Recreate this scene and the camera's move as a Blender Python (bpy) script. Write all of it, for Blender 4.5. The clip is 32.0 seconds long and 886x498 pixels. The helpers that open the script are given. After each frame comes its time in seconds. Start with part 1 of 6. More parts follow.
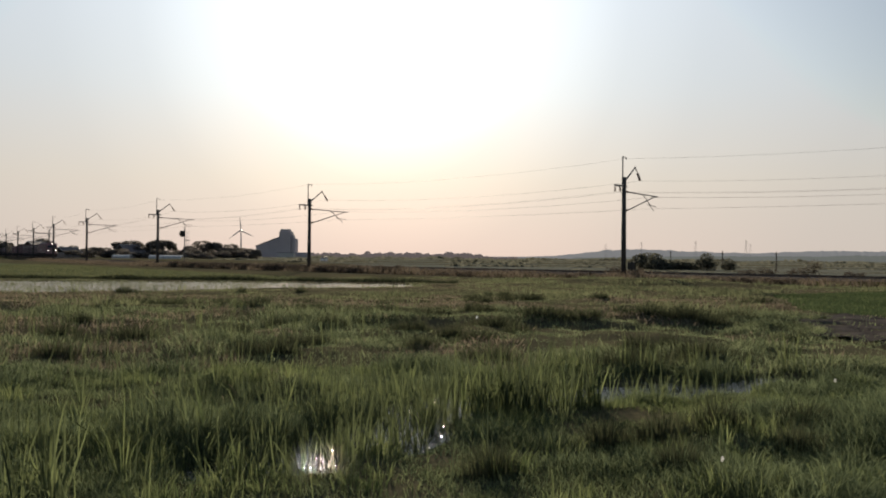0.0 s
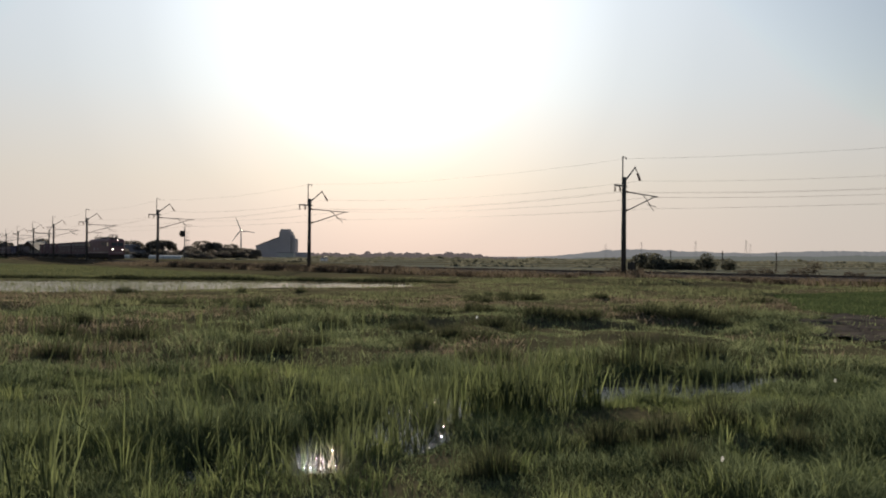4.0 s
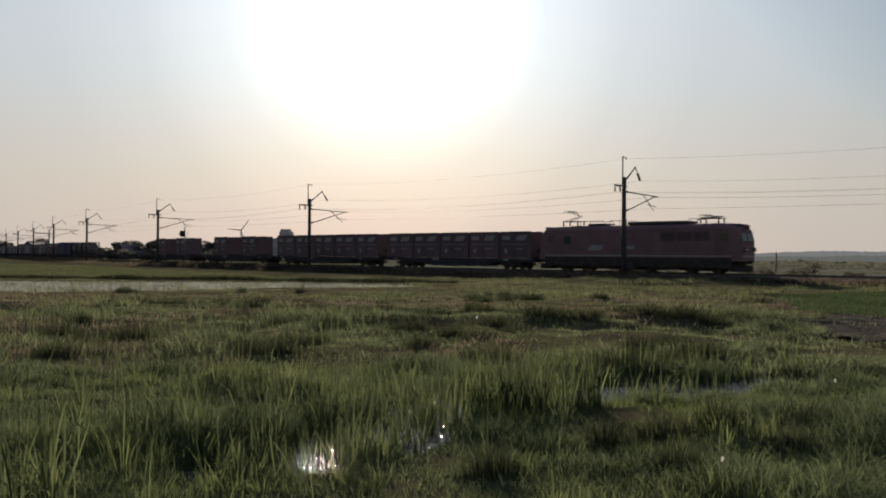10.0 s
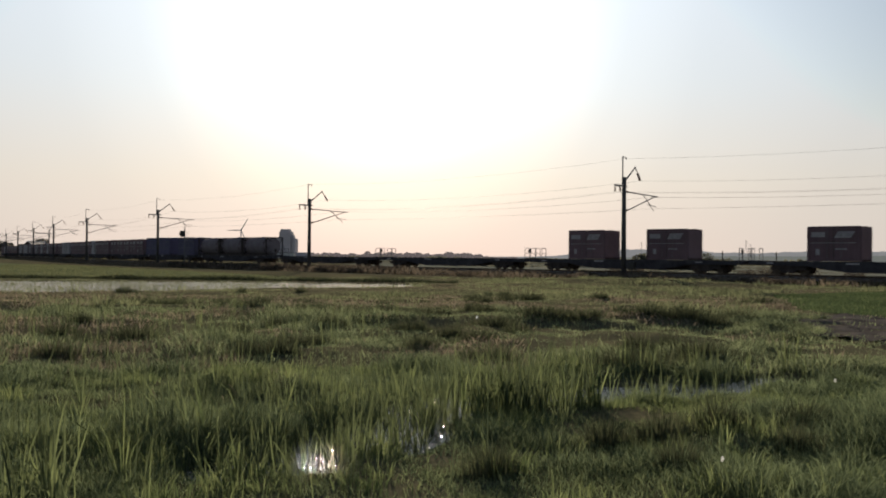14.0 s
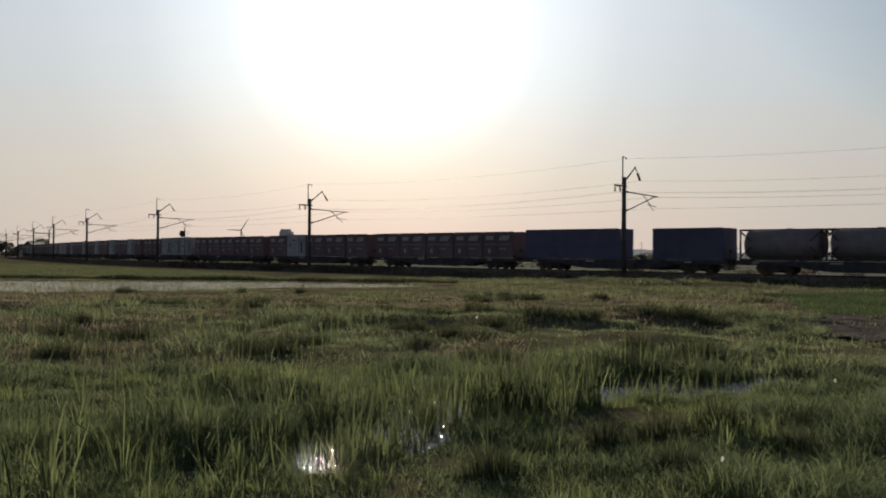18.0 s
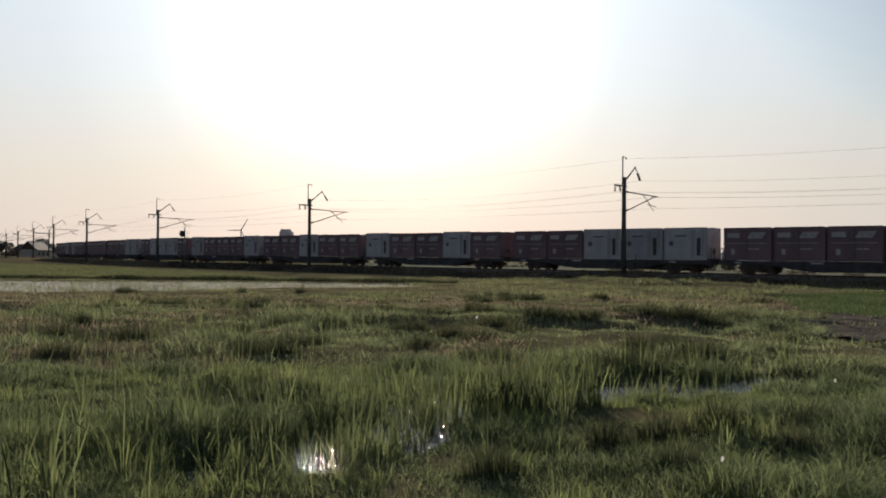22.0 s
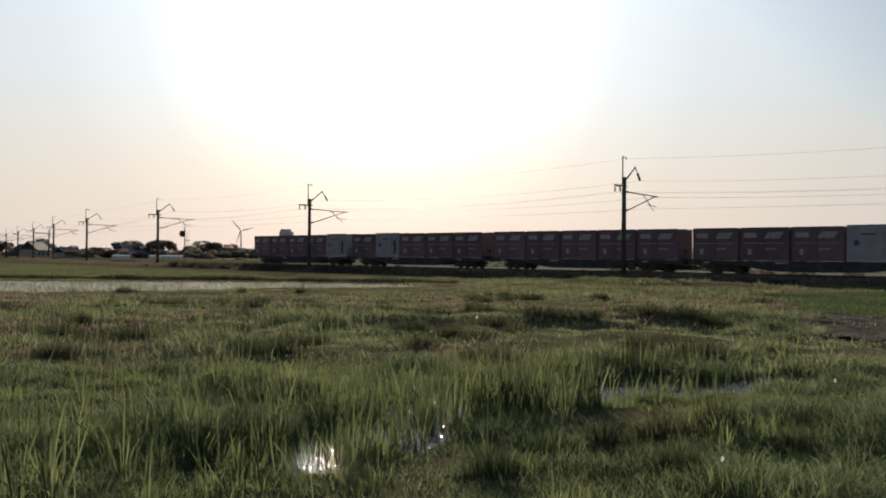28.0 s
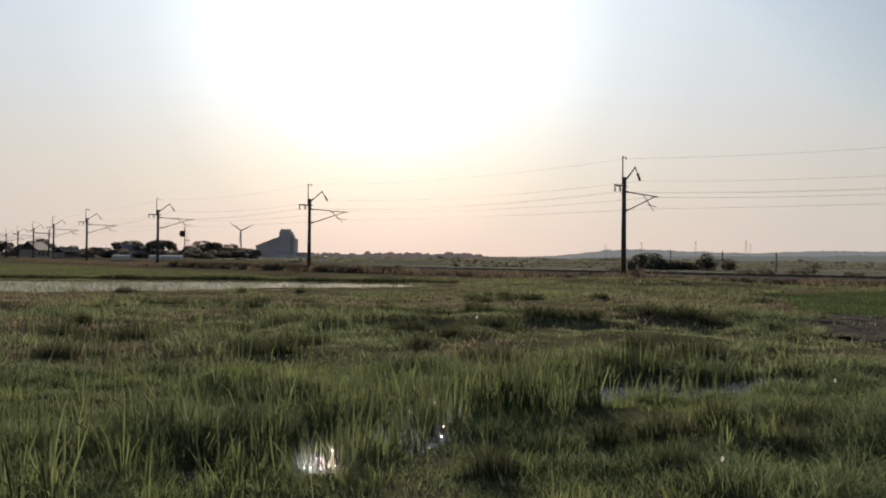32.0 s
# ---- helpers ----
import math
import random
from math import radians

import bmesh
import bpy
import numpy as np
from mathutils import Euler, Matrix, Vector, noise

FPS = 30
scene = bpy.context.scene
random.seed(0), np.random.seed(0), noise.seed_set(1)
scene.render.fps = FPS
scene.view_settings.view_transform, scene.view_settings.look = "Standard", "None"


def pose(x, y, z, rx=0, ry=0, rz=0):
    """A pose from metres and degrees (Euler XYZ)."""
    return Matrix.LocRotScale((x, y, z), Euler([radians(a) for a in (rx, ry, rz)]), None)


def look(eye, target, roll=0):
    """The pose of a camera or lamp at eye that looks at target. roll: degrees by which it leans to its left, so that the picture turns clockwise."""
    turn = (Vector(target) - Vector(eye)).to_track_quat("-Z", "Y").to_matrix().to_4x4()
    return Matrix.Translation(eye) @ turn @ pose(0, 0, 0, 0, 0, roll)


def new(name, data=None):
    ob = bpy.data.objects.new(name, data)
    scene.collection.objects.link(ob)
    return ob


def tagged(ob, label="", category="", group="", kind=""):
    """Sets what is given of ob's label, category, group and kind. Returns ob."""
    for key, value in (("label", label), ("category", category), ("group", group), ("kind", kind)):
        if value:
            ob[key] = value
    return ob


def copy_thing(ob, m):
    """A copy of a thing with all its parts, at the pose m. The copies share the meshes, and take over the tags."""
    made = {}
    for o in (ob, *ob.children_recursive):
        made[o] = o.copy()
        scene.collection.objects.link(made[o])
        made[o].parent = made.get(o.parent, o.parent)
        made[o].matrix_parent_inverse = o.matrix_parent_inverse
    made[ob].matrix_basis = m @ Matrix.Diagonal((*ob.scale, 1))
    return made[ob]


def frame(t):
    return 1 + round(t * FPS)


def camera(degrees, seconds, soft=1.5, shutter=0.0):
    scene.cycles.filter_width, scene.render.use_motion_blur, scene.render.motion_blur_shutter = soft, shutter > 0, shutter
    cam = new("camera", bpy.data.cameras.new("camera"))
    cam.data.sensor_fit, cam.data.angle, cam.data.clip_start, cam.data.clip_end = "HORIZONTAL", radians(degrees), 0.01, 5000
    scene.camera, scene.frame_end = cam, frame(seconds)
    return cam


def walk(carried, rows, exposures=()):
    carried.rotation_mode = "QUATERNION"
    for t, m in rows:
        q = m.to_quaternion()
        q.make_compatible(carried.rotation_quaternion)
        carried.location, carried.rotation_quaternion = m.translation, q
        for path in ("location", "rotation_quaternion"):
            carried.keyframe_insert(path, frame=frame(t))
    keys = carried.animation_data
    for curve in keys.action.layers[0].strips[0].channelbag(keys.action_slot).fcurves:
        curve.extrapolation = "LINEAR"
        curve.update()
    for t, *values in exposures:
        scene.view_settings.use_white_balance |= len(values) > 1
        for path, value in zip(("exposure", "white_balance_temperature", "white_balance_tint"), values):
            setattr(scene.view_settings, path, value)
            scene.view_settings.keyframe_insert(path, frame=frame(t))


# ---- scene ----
cam = camera(54.0, 32.0, soft=1.9, shutter=0.15)
EYE = (0.0, 0.0, 1.7)
AIM = (0.0, 100.0, 1.7 + 0.9424)
VIEW = look(EYE, AIM, 0.55)
walk(cam, [(0.0, VIEW), (32.0, VIEW)], exposures=((0.0, 0.70), (7.5, 0.68), (9.0, 0.57), (10.5, 0.54), (11.5, 0.60), (12.0, 0.70), (13.0, 0.85),
     (14.5, 0.88), (16.5, 0.60), (18.0, 0.58), (19.0, 0.66), (20.0, 0.84), (21.0, 0.90), (29.0, 0.90), (31.0, 0.80), (32.0, 0.74)))

# ---------------------------------------------------------------- light
SUN_UP, SUN_SIDE = radians(15.0), radians(-3.8)
SUN_WAY = Vector((math.sin(SUN_SIDE) * math.cos(SUN_UP), math.cos(SUN_SIDE) * math.cos(SUN_UP), math.sin(SUN_UP)))


def make_world():
    world = bpy.data.worlds.new("evening_sky")
    scene.world = world
    world.use_nodes = True
    nt = world.node_tree
    nt.nodes.clear()
    N, L = nt.nodes.new, nt.links.new
    out = N("ShaderNodeOutputWorld")
    sky = N("ShaderNodeTexSky")
    sky.sky_type = "NISHITA"
    sky.sun_disc = False
    sky.sun_elevation, sky.sun_rotation = SUN_UP, SUN_SIDE
    sky.air_density, sky.dust_density, sky.ozone_density = 1.0, 0.8, 1.5
    # haze takes the colour out of the sky and caps it near the sun
    pale = N("ShaderNodeHueSaturation")
    pale.inputs["Saturation"].default_value = 0.42
    pale.inputs["Value"].default_value = 0.9
    L(sky.outputs[0], pale.inputs["Color"])
    cap = N("ShaderNodeVectorMath")
    cap.operation = "MINIMUM"
    cap.inputs[1].default_value = (7.2, 7.15, 7.2)
    L(pale.outputs[0], cap.inputs[0])
    base = N("ShaderNodeBackground")
    base.inputs["Strength"].default_value = 0.05
    height = N("ShaderNodeSeparateXYZ")
    way = N("ShaderNodeTexCoord")
    L(way.outputs["Generated"], height.inputs[0])
    air = N("ShaderNodeValToRGB")
    el = air.color_ramp.elements
    el[0].position, el[0].color = 0.0, (0.96, 0.88, 0.79, 1)
    el[1].position, el[1].color = 0.45, (0.86, 1.03, 1.24, 1)
    for p, c in ((0.08, (0.96, 0.915, 0.83, 1)), (0.2, (0.88, 0.955, 1.01, 1))):
        e = el.new(p)
        e.color = c
    L(height.outputs["Z"], air.inputs[0])
    veil = N("ShaderNodeVectorMath")
    veil.operation = "MULTIPLY"
    L(cap.outputs[0], veil.inputs[0])
    L(air.outputs[0], veil.inputs[1])
    L(veil.outputs[0], base.inputs["Color"])
    # the broad hazy glow round the low sun, ruddier towards the horizon
    co = N("ShaderNodeTexCoord")
    dot = N("ShaderNodeVectorMath")
    dot.operation = "DOT_PRODUCT"
    dot.inputs[1].default_value = SUN_WAY
    L(co.outputs["Generated"], dot.inputs[0])
    ramp = N("ShaderNodeValToRGB")
    el = ramp.color_ramp.elements
    el[0].position, el[0].color = 0.45, (0.0, 0.0, 0.0, 1)
    el[1].position, el[1].color = 1.0, (0.62, 0.62, 0.62, 1)
    for p, v in ((0.80, 0.026), (0.87, 0.05), (0.94, 0.113), (0.966, 0.178), (0.985, 0.32)):
        e = el.new(p)
        e.color = (v, v, v, 1)
    L(dot.outputs["Value"], ramp.inputs[0])
    up = N("ShaderNodeSeparateXYZ")
    L(co.outputs["Generated"], up.inputs[0])
    tint = N("ShaderNodeValToRGB")
    el = tint.color_ramp.elements
    el[0].position, el[0].color = 0.0, (1.16, 0.62, 0.40, 1)
    el[1].position, el[1].color = 0.32, (0.96, 1.0, 1.0, 1)
    for p, c in ((0.09, (1.06, 0.83, 0.56, 1)), (0.18, (0.98, 0.96, 0.86, 1))):
        e = el.new(p)
        e.color = c
    L(up.outputs["Z"], tint.inputs[0])
    both = N("ShaderNodeVectorMath")
    both.operation = "MULTIPLY"
    L(ramp.outputs[0], both.inputs[0])
    L(tint.outputs[0], both.inputs[1])
    glow = N("ShaderNodeBackground")
    glow.inputs["Strength"].default_value = 1.0
    L(both.outputs[0], glow.inputs["Color"])
    add = N("ShaderNodeAddShader")
    L(base.outputs[0], add.inputs[0])
    L(glow.outputs[0], add.inputs[1])
    L(add.outputs[0], out.inputs["Surface"])


make_world()
sun = new("sun", bpy.data.lights.new("sun", "SUN"))
sun.data.energy, sun.data.angle, sun.data.color = 5.0, radians(0.8), (1.0, 0.83, 0.62)
sun.matrix_world = look(SUN_WAY * 50, (0, 0, 0))


# ---------------------------------------------------------------- materials
def surface(name, dark, light, scale=3.0, rough=0.7, metal=0.0, bump=0.15, fine=40.0, through_light=0.0, island=False, piece=False):
    """A two-scale surface: broad patches between two colours, fine grain on top, relief from both."""
    m = bpy.data.materials.new(name)
    m.use_nodes = True
    nt = m.node_tree
    N, L = nt.nodes.new, nt.links.new
    bsdf = nt.nodes["Principled BSDF"]
    co = N("ShaderNodeTexCoord")
    broad, grain = N("ShaderNodeTexNoise"), N("ShaderNodeTexNoise")
    broad.inputs["Scale"].default_value, broad.inputs["Detail"].default_value = scale, 4
    grain.inputs["Scale"].default_value, grain.inputs["Detail"].default_value = fine, 3
    for n in (broad, grain):
        L(co.outputs["Object"], n.inputs["Vector"])
    ramp = N("ShaderNodeValToRGB")
    ramp.color_ramp.elements[0].position, ramp.color_ramp.elements[1].position = 0.32, 0.68
    ramp.color_ramp.elements[0].color, ramp.color_ramp.elements[1].color = (*dark, 1), (*light, 1)
    mix = N("ShaderNodeMath")
    mix.operation = "MULTIPLY_ADD"
    mix.inputs[1].default_value = 0.35
    L(grain.outputs[0], mix.inputs[0])
    less = N("ShaderNodeMath")
    less.operation = "MULTIPLY_ADD"
    less.inputs[1].default_value, less.inputs[2].default_value = 0.65, 0.0
    L(broad.outputs[0], less.inputs[0])
    L(less.outputs[0], mix.inputs[2])
    value = mix.outputs[0]
    matte = rough >= 0.9 or through_light > 0
    if matte:
        nt.nodes.remove(bsdf)
        bsdf = N("ShaderNodeBsdfDiffuse")
        L(bsdf.outputs[0], nt.nodes["Material Output"].inputs["Surface"])
    if island or piece:
        src = N("ShaderNodeNewGeometry") if island else N("ShaderNodeObjectInfo")
        rnd = N("ShaderNodeMath")
        rnd.operation = "MULTIPLY_ADD"
        rnd.inputs[1].default_value = 0.36 if island else 0.2
        L(src.outputs["Random Per Island" if island else "Random"], rnd.inputs[0])
        shift = N("ShaderNodeMath")
        shift.operation = "SUBTRACT"
        shift.inputs[1].default_value = 0.18 if island else 0.1
        L(value, shift.inputs[0])
        L(shift.outputs[0], rnd.inputs[2])
        value = rnd.outputs[0]
    L(value, ramp.inputs[0])
    L(ramp.outputs[0], bsdf.inputs["Color" if matte else "Base Color"])
    if not matte:
        bsdf.inputs["Roughness"].default_value, bsdf.inputs["Metallic"].default_value = rough, metal
    if bump:
        b = N("ShaderNodeBump")
        b.inputs["Strength"].default_value, b.inputs["Distance"].default_value = bump, 0.02
        L(value, b.inputs["Height"])
        L(b.outputs[0], bsdf.inputs["Normal"])
    if through_light:
        tr, sh = N("ShaderNodeBsdfTranslucent"), N("ShaderNodeMixShader")
        sh.inputs[0].default_value = through_light
        L(ramp.outputs[0], tr.inputs["Color"])
        L(bsdf.outputs[0], sh.inputs[1])
        L(tr.outputs[0], sh.inputs[2])
        L(sh.outputs[0], nt.nodes["Material Output"].inputs["Surface"])
    return m


def lamp_glass(name, colour, power):
    m = bpy.data.materials.new(name)
    m.use_nodes = True
    b = m.node_tree.nodes["Principled BSDF"]
    b.inputs["Base Color"].default_value = (*colour, 1)
    b.inputs["Emission Color"].default_value = (*colour, 1)
    b.inputs["Emission Strength"].default_value = power
    return m


def water_material(name, ripple=0.06, scale=6.0, detail=4.0, stretch=1.0):
    m = bpy.data.materials.new(name)
    m.use_nodes = True
    nt = m.node_tree
    N, L = nt.nodes.new, nt.links.new
    b = nt.nodes["Principled BSDF"]
    b.inputs["Base Color"].default_value = (0.03, 0.035, 0.025, 1)
    b.inputs["Roughness"].default_value = 0.025
    b.inputs["IOR"].default_value = 1.33
    co, n1, bp = N("ShaderNodeTexCoord"), N("ShaderNodeTexNoise"), N("ShaderNodeBump")
    n1.inputs["Scale"].default_value, n1.inputs["Detail"].default_value = scale, detail
    streak = N("ShaderNodeMapping")
    streak.inputs["Scale"].default_value = (1.0, stretch, 1.0)
    L(co.outputs["Object"], streak.inputs["Vector"])
    L(streak.outputs[0], n1.inputs["Vector"])
    L(n1.outputs[0], bp.inputs["Height"])
    bp.inputs["Strength"].default_value, bp.inputs["Distance"].default_value = ripple, 0.05
    L(bp.outputs[0], b.inputs["Normal"])
    return m


def dark_glass(name):
    m = bpy.data.materials.new(name)
    m.use_nodes = True
    b = m.node_tree.nodes["Principled BSDF"]
    b.inputs["Base Color"].default_value = (0.04, 0.042, 0.045, 1)
    b.inputs["Roughness"].default_value = 0.06
    return m


M_GROUND = surface("meadow_soil", (0.048, 0.048, 0.032), (0.115, 0.106, 0.068), 0.16, 0.95, bump=0.5, fine=9.0)
M_GRASS = surface("marsh_grass", (0.047, 0.066, 0.040), (0.185, 0.226, 0.120), 1.1, 0.5, bump=0, fine=2.0, through_light=0.45, island=True)
M_YOUNG = surface("young_grass", (0.060, 0.084, 0.036), (0.165, 0.195, 0.085), 0.9, 0.5, bump=0, fine=2.0, through_light=0.5, island=True)
M_TURF = surface("fine_turf", (0.050, 0.068, 0.035), (0.188, 0.222, 0.114), 0.7, 0.5, bump=0, fine=2.0, through_light=0.45, island=True)
# lighter copy of M_GRASS: veiling light over the middle distance put into colour
M_MIDGRASS = surface("marsh_grass_middle", (0.060, 0.078, 0.046), (0.215, 0.250, 0.138), 0.8, 0.5, bump=0, fine=1.6, through_light=0.5, island=True)
M_GLINT = surface("roof_verge_metal", (0.50, 0.50, 0.50), (0.66, 0.65, 0.63), 0.8, 0.45, 0.6, bump=0)
M_SCRAP = surface("white_film", (0.75, 0.75, 0.75), (0.88, 0.88, 0.88), 1.0, 0.5, bump=0, through_light=0.6)
M_REED = surface("reed_blades", (0.037, 0.049, 0.029), (0.112, 0.137, 0.062), 0.5, 0.45, bump=0, fine=3.0, through_light=0.55, island=True)
M_DRY = surface("dry_grass", (0.122, 0.104, 0.078), (0.255, 0.215, 0.160), 0.3, 0.6, bump=0, fine=3.0, through_light=0.4, island=True)
M_SCRUB = surface("scrub_leaves", (0.055, 0.047, 0.040), (0.12, 0.102, 0.082), 0.6, 0.6, bump=0, fine=3.0, through_light=0.3, island=True)
M_FARGRASS = surface("meadow_grass_far", (0.072, 0.086, 0.050), (0.195, 0.212, 0.118), 0.14, 0.5, bump=0, fine=0.9, through_light=0.45, island=True)
M_RUSH = surface("dark_rushes", (0.036, 0.043, 0.026), (0.092, 0.102, 0.058), 1.0, 0.6, bump=0, fine=4.0, through_light=0.3, island=True)
M_BANKWEED = surface("bank_weed_blades", (0.082, 0.068, 0.052), (0.185, 0.155, 0.118), 0.3, 0.6, bump=0, fine=3.0, through_light=0.35, island=True)
M_RICE = surface("rice_seedlings", (0.070, 0.080, 0.040), (0.115, 0.125, 0.068), 0.2, 0.5, bump=0, fine=3.0, through_light=0.45, island=True)
M_RICE_DEEP = surface("rice_leaves", (0.040, 0.060, 0.028), (0.078, 0.100, 0.048), 0.2, 0.5, bump=0, fine=3.0, through_light=0.45, island=True)
M_PADDY_DEEP = surface("rice_field_soil", (0.038, 0.058, 0.026), (0.066, 0.088, 0.042), 0.12, 0.9, bump=0.4, fine=6.0)
M_PADDY = surface("paddy_green", (0.07, 0.085, 0.045), (0.115, 0.13, 0.075), 0.12, 0.9, bump=0.4, fine=6.0)
M_SOIL = surface("ploughed_soil", (0.044, 0.040, 0.038), (0.108, 0.099, 0.092), 0.8, 0.95, bump=0.8, fine=8.0)
M_WATER = water_material("pool_water", 0.28, 26.0, 2.0)
M_POND = water_material("pond_water", 0.6, 5.0, 3.5, 0.7)
M_BALLAST = surface("ballast_stone", (0.05, 0.042, 0.036), (0.16, 0.14, 0.12), 1.5, 0.95, bump=0.9, fine=22.0)
M_BANK = surface("bank_weeds", (0.03, 0.035, 0.015), (0.08, 0.075, 0.03), 0.6, 0.95, bump=0.8, fine=6.0)
M_RAIL = surface("rail_steel", (0.06, 0.04, 0.03), (0.14, 0.11, 0.09), 4.0, 0.85, 0.2)
M_SLEEPER = surface("sleeper_concrete", (0.16, 0.15, 0.14), (0.28, 0.27, 0.25), 4.0, 0.9, island=True)
M_CONCRETE = surface("mast_concrete", (0.034, 0.031, 0.032), (0.075, 0.070, 0.069), 2.5, 0.85, fine=30)
M_STEEL = surface("galvanised_steel", (0.10, 0.10, 0.105), (0.19, 0.19, 0.19), 6.0, 0.8, 0.2, bump=0.05)
M_INSUL = surface("brown_porcelain", (0.07, 0.03, 0.02), (0.16, 0.08, 0.05), 8.0, 0.6, bump=0.02)
M_WIRE = surface("weathered_copper", (0.05, 0.06, 0.055), (0.11, 0.12, 0.11), 5.0, 0.5, 0.6, bump=0)
M_BLACK = surface("black_enamel", (0.012, 0.012, 0.012), (0.03, 0.03, 0.03), 5.0, 0.5, bump=0.05)
M_UNDER = surface("grimy_underframe", (0.035, 0.030, 0.030), (0.085, 0.073, 0.068), 3.0, 0.92, 0.0, bump=0.2)
M_DECK = surface("wagon_blue_grey", (0.032, 0.031, 0.036), (0.075, 0.072, 0.080), 2.0, 0.92, 0.0, bump=0.15)
M_WHEEL = surface("worn_wheel_steel", (0.05, 0.04, 0.035), (0.14, 0.12, 0.10), 6.0, 0.5, 0.7)
M_MAROON = surface("container_maroon", (0.096, 0.060, 0.070), (0.162, 0.102, 0.116), 0.8, 0.8, bump=0.06, fine=25, piece=True)
M_WHITEBOX = surface("container_white", (0.225, 0.218, 0.238), (0.35, 0.34, 0.362), 0.9, 0.8, bump=0.05, fine=22, piece=True)
M_BLUEBOX = surface("container_blue", (0.046, 0.043, 0.084), (0.084, 0.078, 0.140), 0.7, 0.8, bump=0.06, fine=25, piece=True)
M_MARK = surface("faded_white_marking", (0.20, 0.188, 0.20), (0.36, 0.342, 0.355), 3.0, 0.6, bump=0)
M_MARKBLUE = surface("blue_marking", (0.04, 0.045, 0.075), (0.07, 0.078, 0.12), 3.0, 0.6, bump=0)
M_TANK = surface("tank_steel", (0.135, 0.116, 0.128), (0.205, 0.180, 0.196), 1.2, 0.9, 0.0, bump=0.04)
M_LOCO = surface("locomotive_red", (0.145, 0.078, 0.090), (0.22, 0.122, 0.138), 0.7, 0.72, bump=0.04, fine=18)
M_CREAM = surface("cream_stripe", (0.30, 0.28, 0.26), (0.42, 0.40, 0.37), 1.5, 0.5, bump=0.02)
M_ROOF = surface("sooty_roof", (0.035, 0.033, 0.033), (0.09, 0.085, 0.08), 1.5, 0.8, bump=0.2)
M_GLASS = dark_glass("cab_window_glass")
M_HEAD = lamp_glass("headlamp_glow", (1.0, 0.86, 0.74), 7.0)
# village leaves greyed and lightened: distance haze put into their base colour
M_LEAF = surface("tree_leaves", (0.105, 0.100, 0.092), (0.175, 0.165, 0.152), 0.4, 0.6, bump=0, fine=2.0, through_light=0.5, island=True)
M_BUSH = surface("bush_leaves", (0.062, 0.066, 0.052), (0.125, 0.128, 0.104), 0.4, 0.6, bump=0, fine=2.0, through_light=0.5, island=True)
M_BARK = surface("tree_bark", (0.06, 0.045, 0.035), (0.15, 0.12, 0.09), 3.0, 0.9, bump=0.6)
M_HOUSE = surface("plaster_wall", (0.20, 0.175, 0.16), (0.32, 0.285, 0.26), 0.8, 0.85)
M_TILE = surface("roof_tile", (0.08, 0.072, 0.075), (0.15, 0.138, 0.142), 1.0, 0.75, bump=0.2)
M_VINYL = surface("greenhouse_vinyl", (0.40, 0.40, 0.40), (0.58, 0.58, 0.56), 0.5, 0.4, bump=0.02)
M_SILO = surface("elevator_concrete", (0.40, 0.365, 0.385), (0.52, 0.48, 0.495), 0.08, 0.85, fine=1.5)
M_TURBINE = surface("turbine_white", (0.40, 0.40, 0.41), (0.55, 0.55, 0.55), 0.1, 0.5, bump=0)
M_CAR = surface("car_white_paint", (0.72, 0.72, 0.72), (0.82, 0.82, 0.82), 1.0, 0.2, bump=0)
M_FIELD = surface("pale_crop", (0.090, 0.100, 0.084), (0.150, 0.156, 0.136), 0.02, 0.95, bump=0, fine=0.5)
M_FEATHER = surface("dark_feathers", (0.03, 0.03, 0.035), (0.07, 0.065, 0.065), 20.0, 0.85, bump=0, fine=90.0)
M_WOOD = surface("utility_pole_wood", (0.07, 0.06, 0.05), (0.14, 0.12, 0.10), 3.0, 0.9)


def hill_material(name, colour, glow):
    """Distant ground as a plain backdrop: the evening haze's light is painted in as emission."""
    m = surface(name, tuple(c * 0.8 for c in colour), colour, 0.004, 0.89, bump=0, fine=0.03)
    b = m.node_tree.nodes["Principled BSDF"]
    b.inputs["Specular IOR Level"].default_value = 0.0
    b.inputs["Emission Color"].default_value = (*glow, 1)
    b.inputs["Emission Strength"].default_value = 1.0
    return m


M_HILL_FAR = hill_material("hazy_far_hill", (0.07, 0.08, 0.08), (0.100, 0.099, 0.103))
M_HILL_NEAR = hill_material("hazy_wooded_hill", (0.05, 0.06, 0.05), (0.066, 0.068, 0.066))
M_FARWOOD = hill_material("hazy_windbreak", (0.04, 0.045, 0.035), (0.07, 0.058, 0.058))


# ---------------------------------------------------------------- building helpers
def mesh_of(bm, name, material, smooth=False):
    me = bpy.data.meshes.new(name)
    bmesh.ops.recalc_face_normals(bm, faces=bm.faces)
    bm.to_mesh(me)
    bm.free()
    for m in (material if isinstance(material, (list, tuple)) else (material,)):
        me.materials.append(m)
    if smooth:
        for p in me.polygons:
            p.use_smooth = True
    return me


def part(name, bm, material, parent, label="", smooth=False):
    ob = new(name, mesh_of(bm, name, material, smooth))
    ob.parent = parent
    if label:
        ob["label"] = label
    return ob


def again(ob, m, parent):
    """Another object on the same mesh under a parent."""
    o = new(ob.name.split(".")[0], ob.data)
    o.parent = parent
    o.matrix_basis = m
    if ob.get("label"):
        o["label"] = ob["label"]
    return o


def empty(name, m=None, **tags):
    ob = new(name)
    ob.empty_display_size = 0.3
    if m is not None:
        ob.matrix_basis = m
    return tagged(ob, **tags)


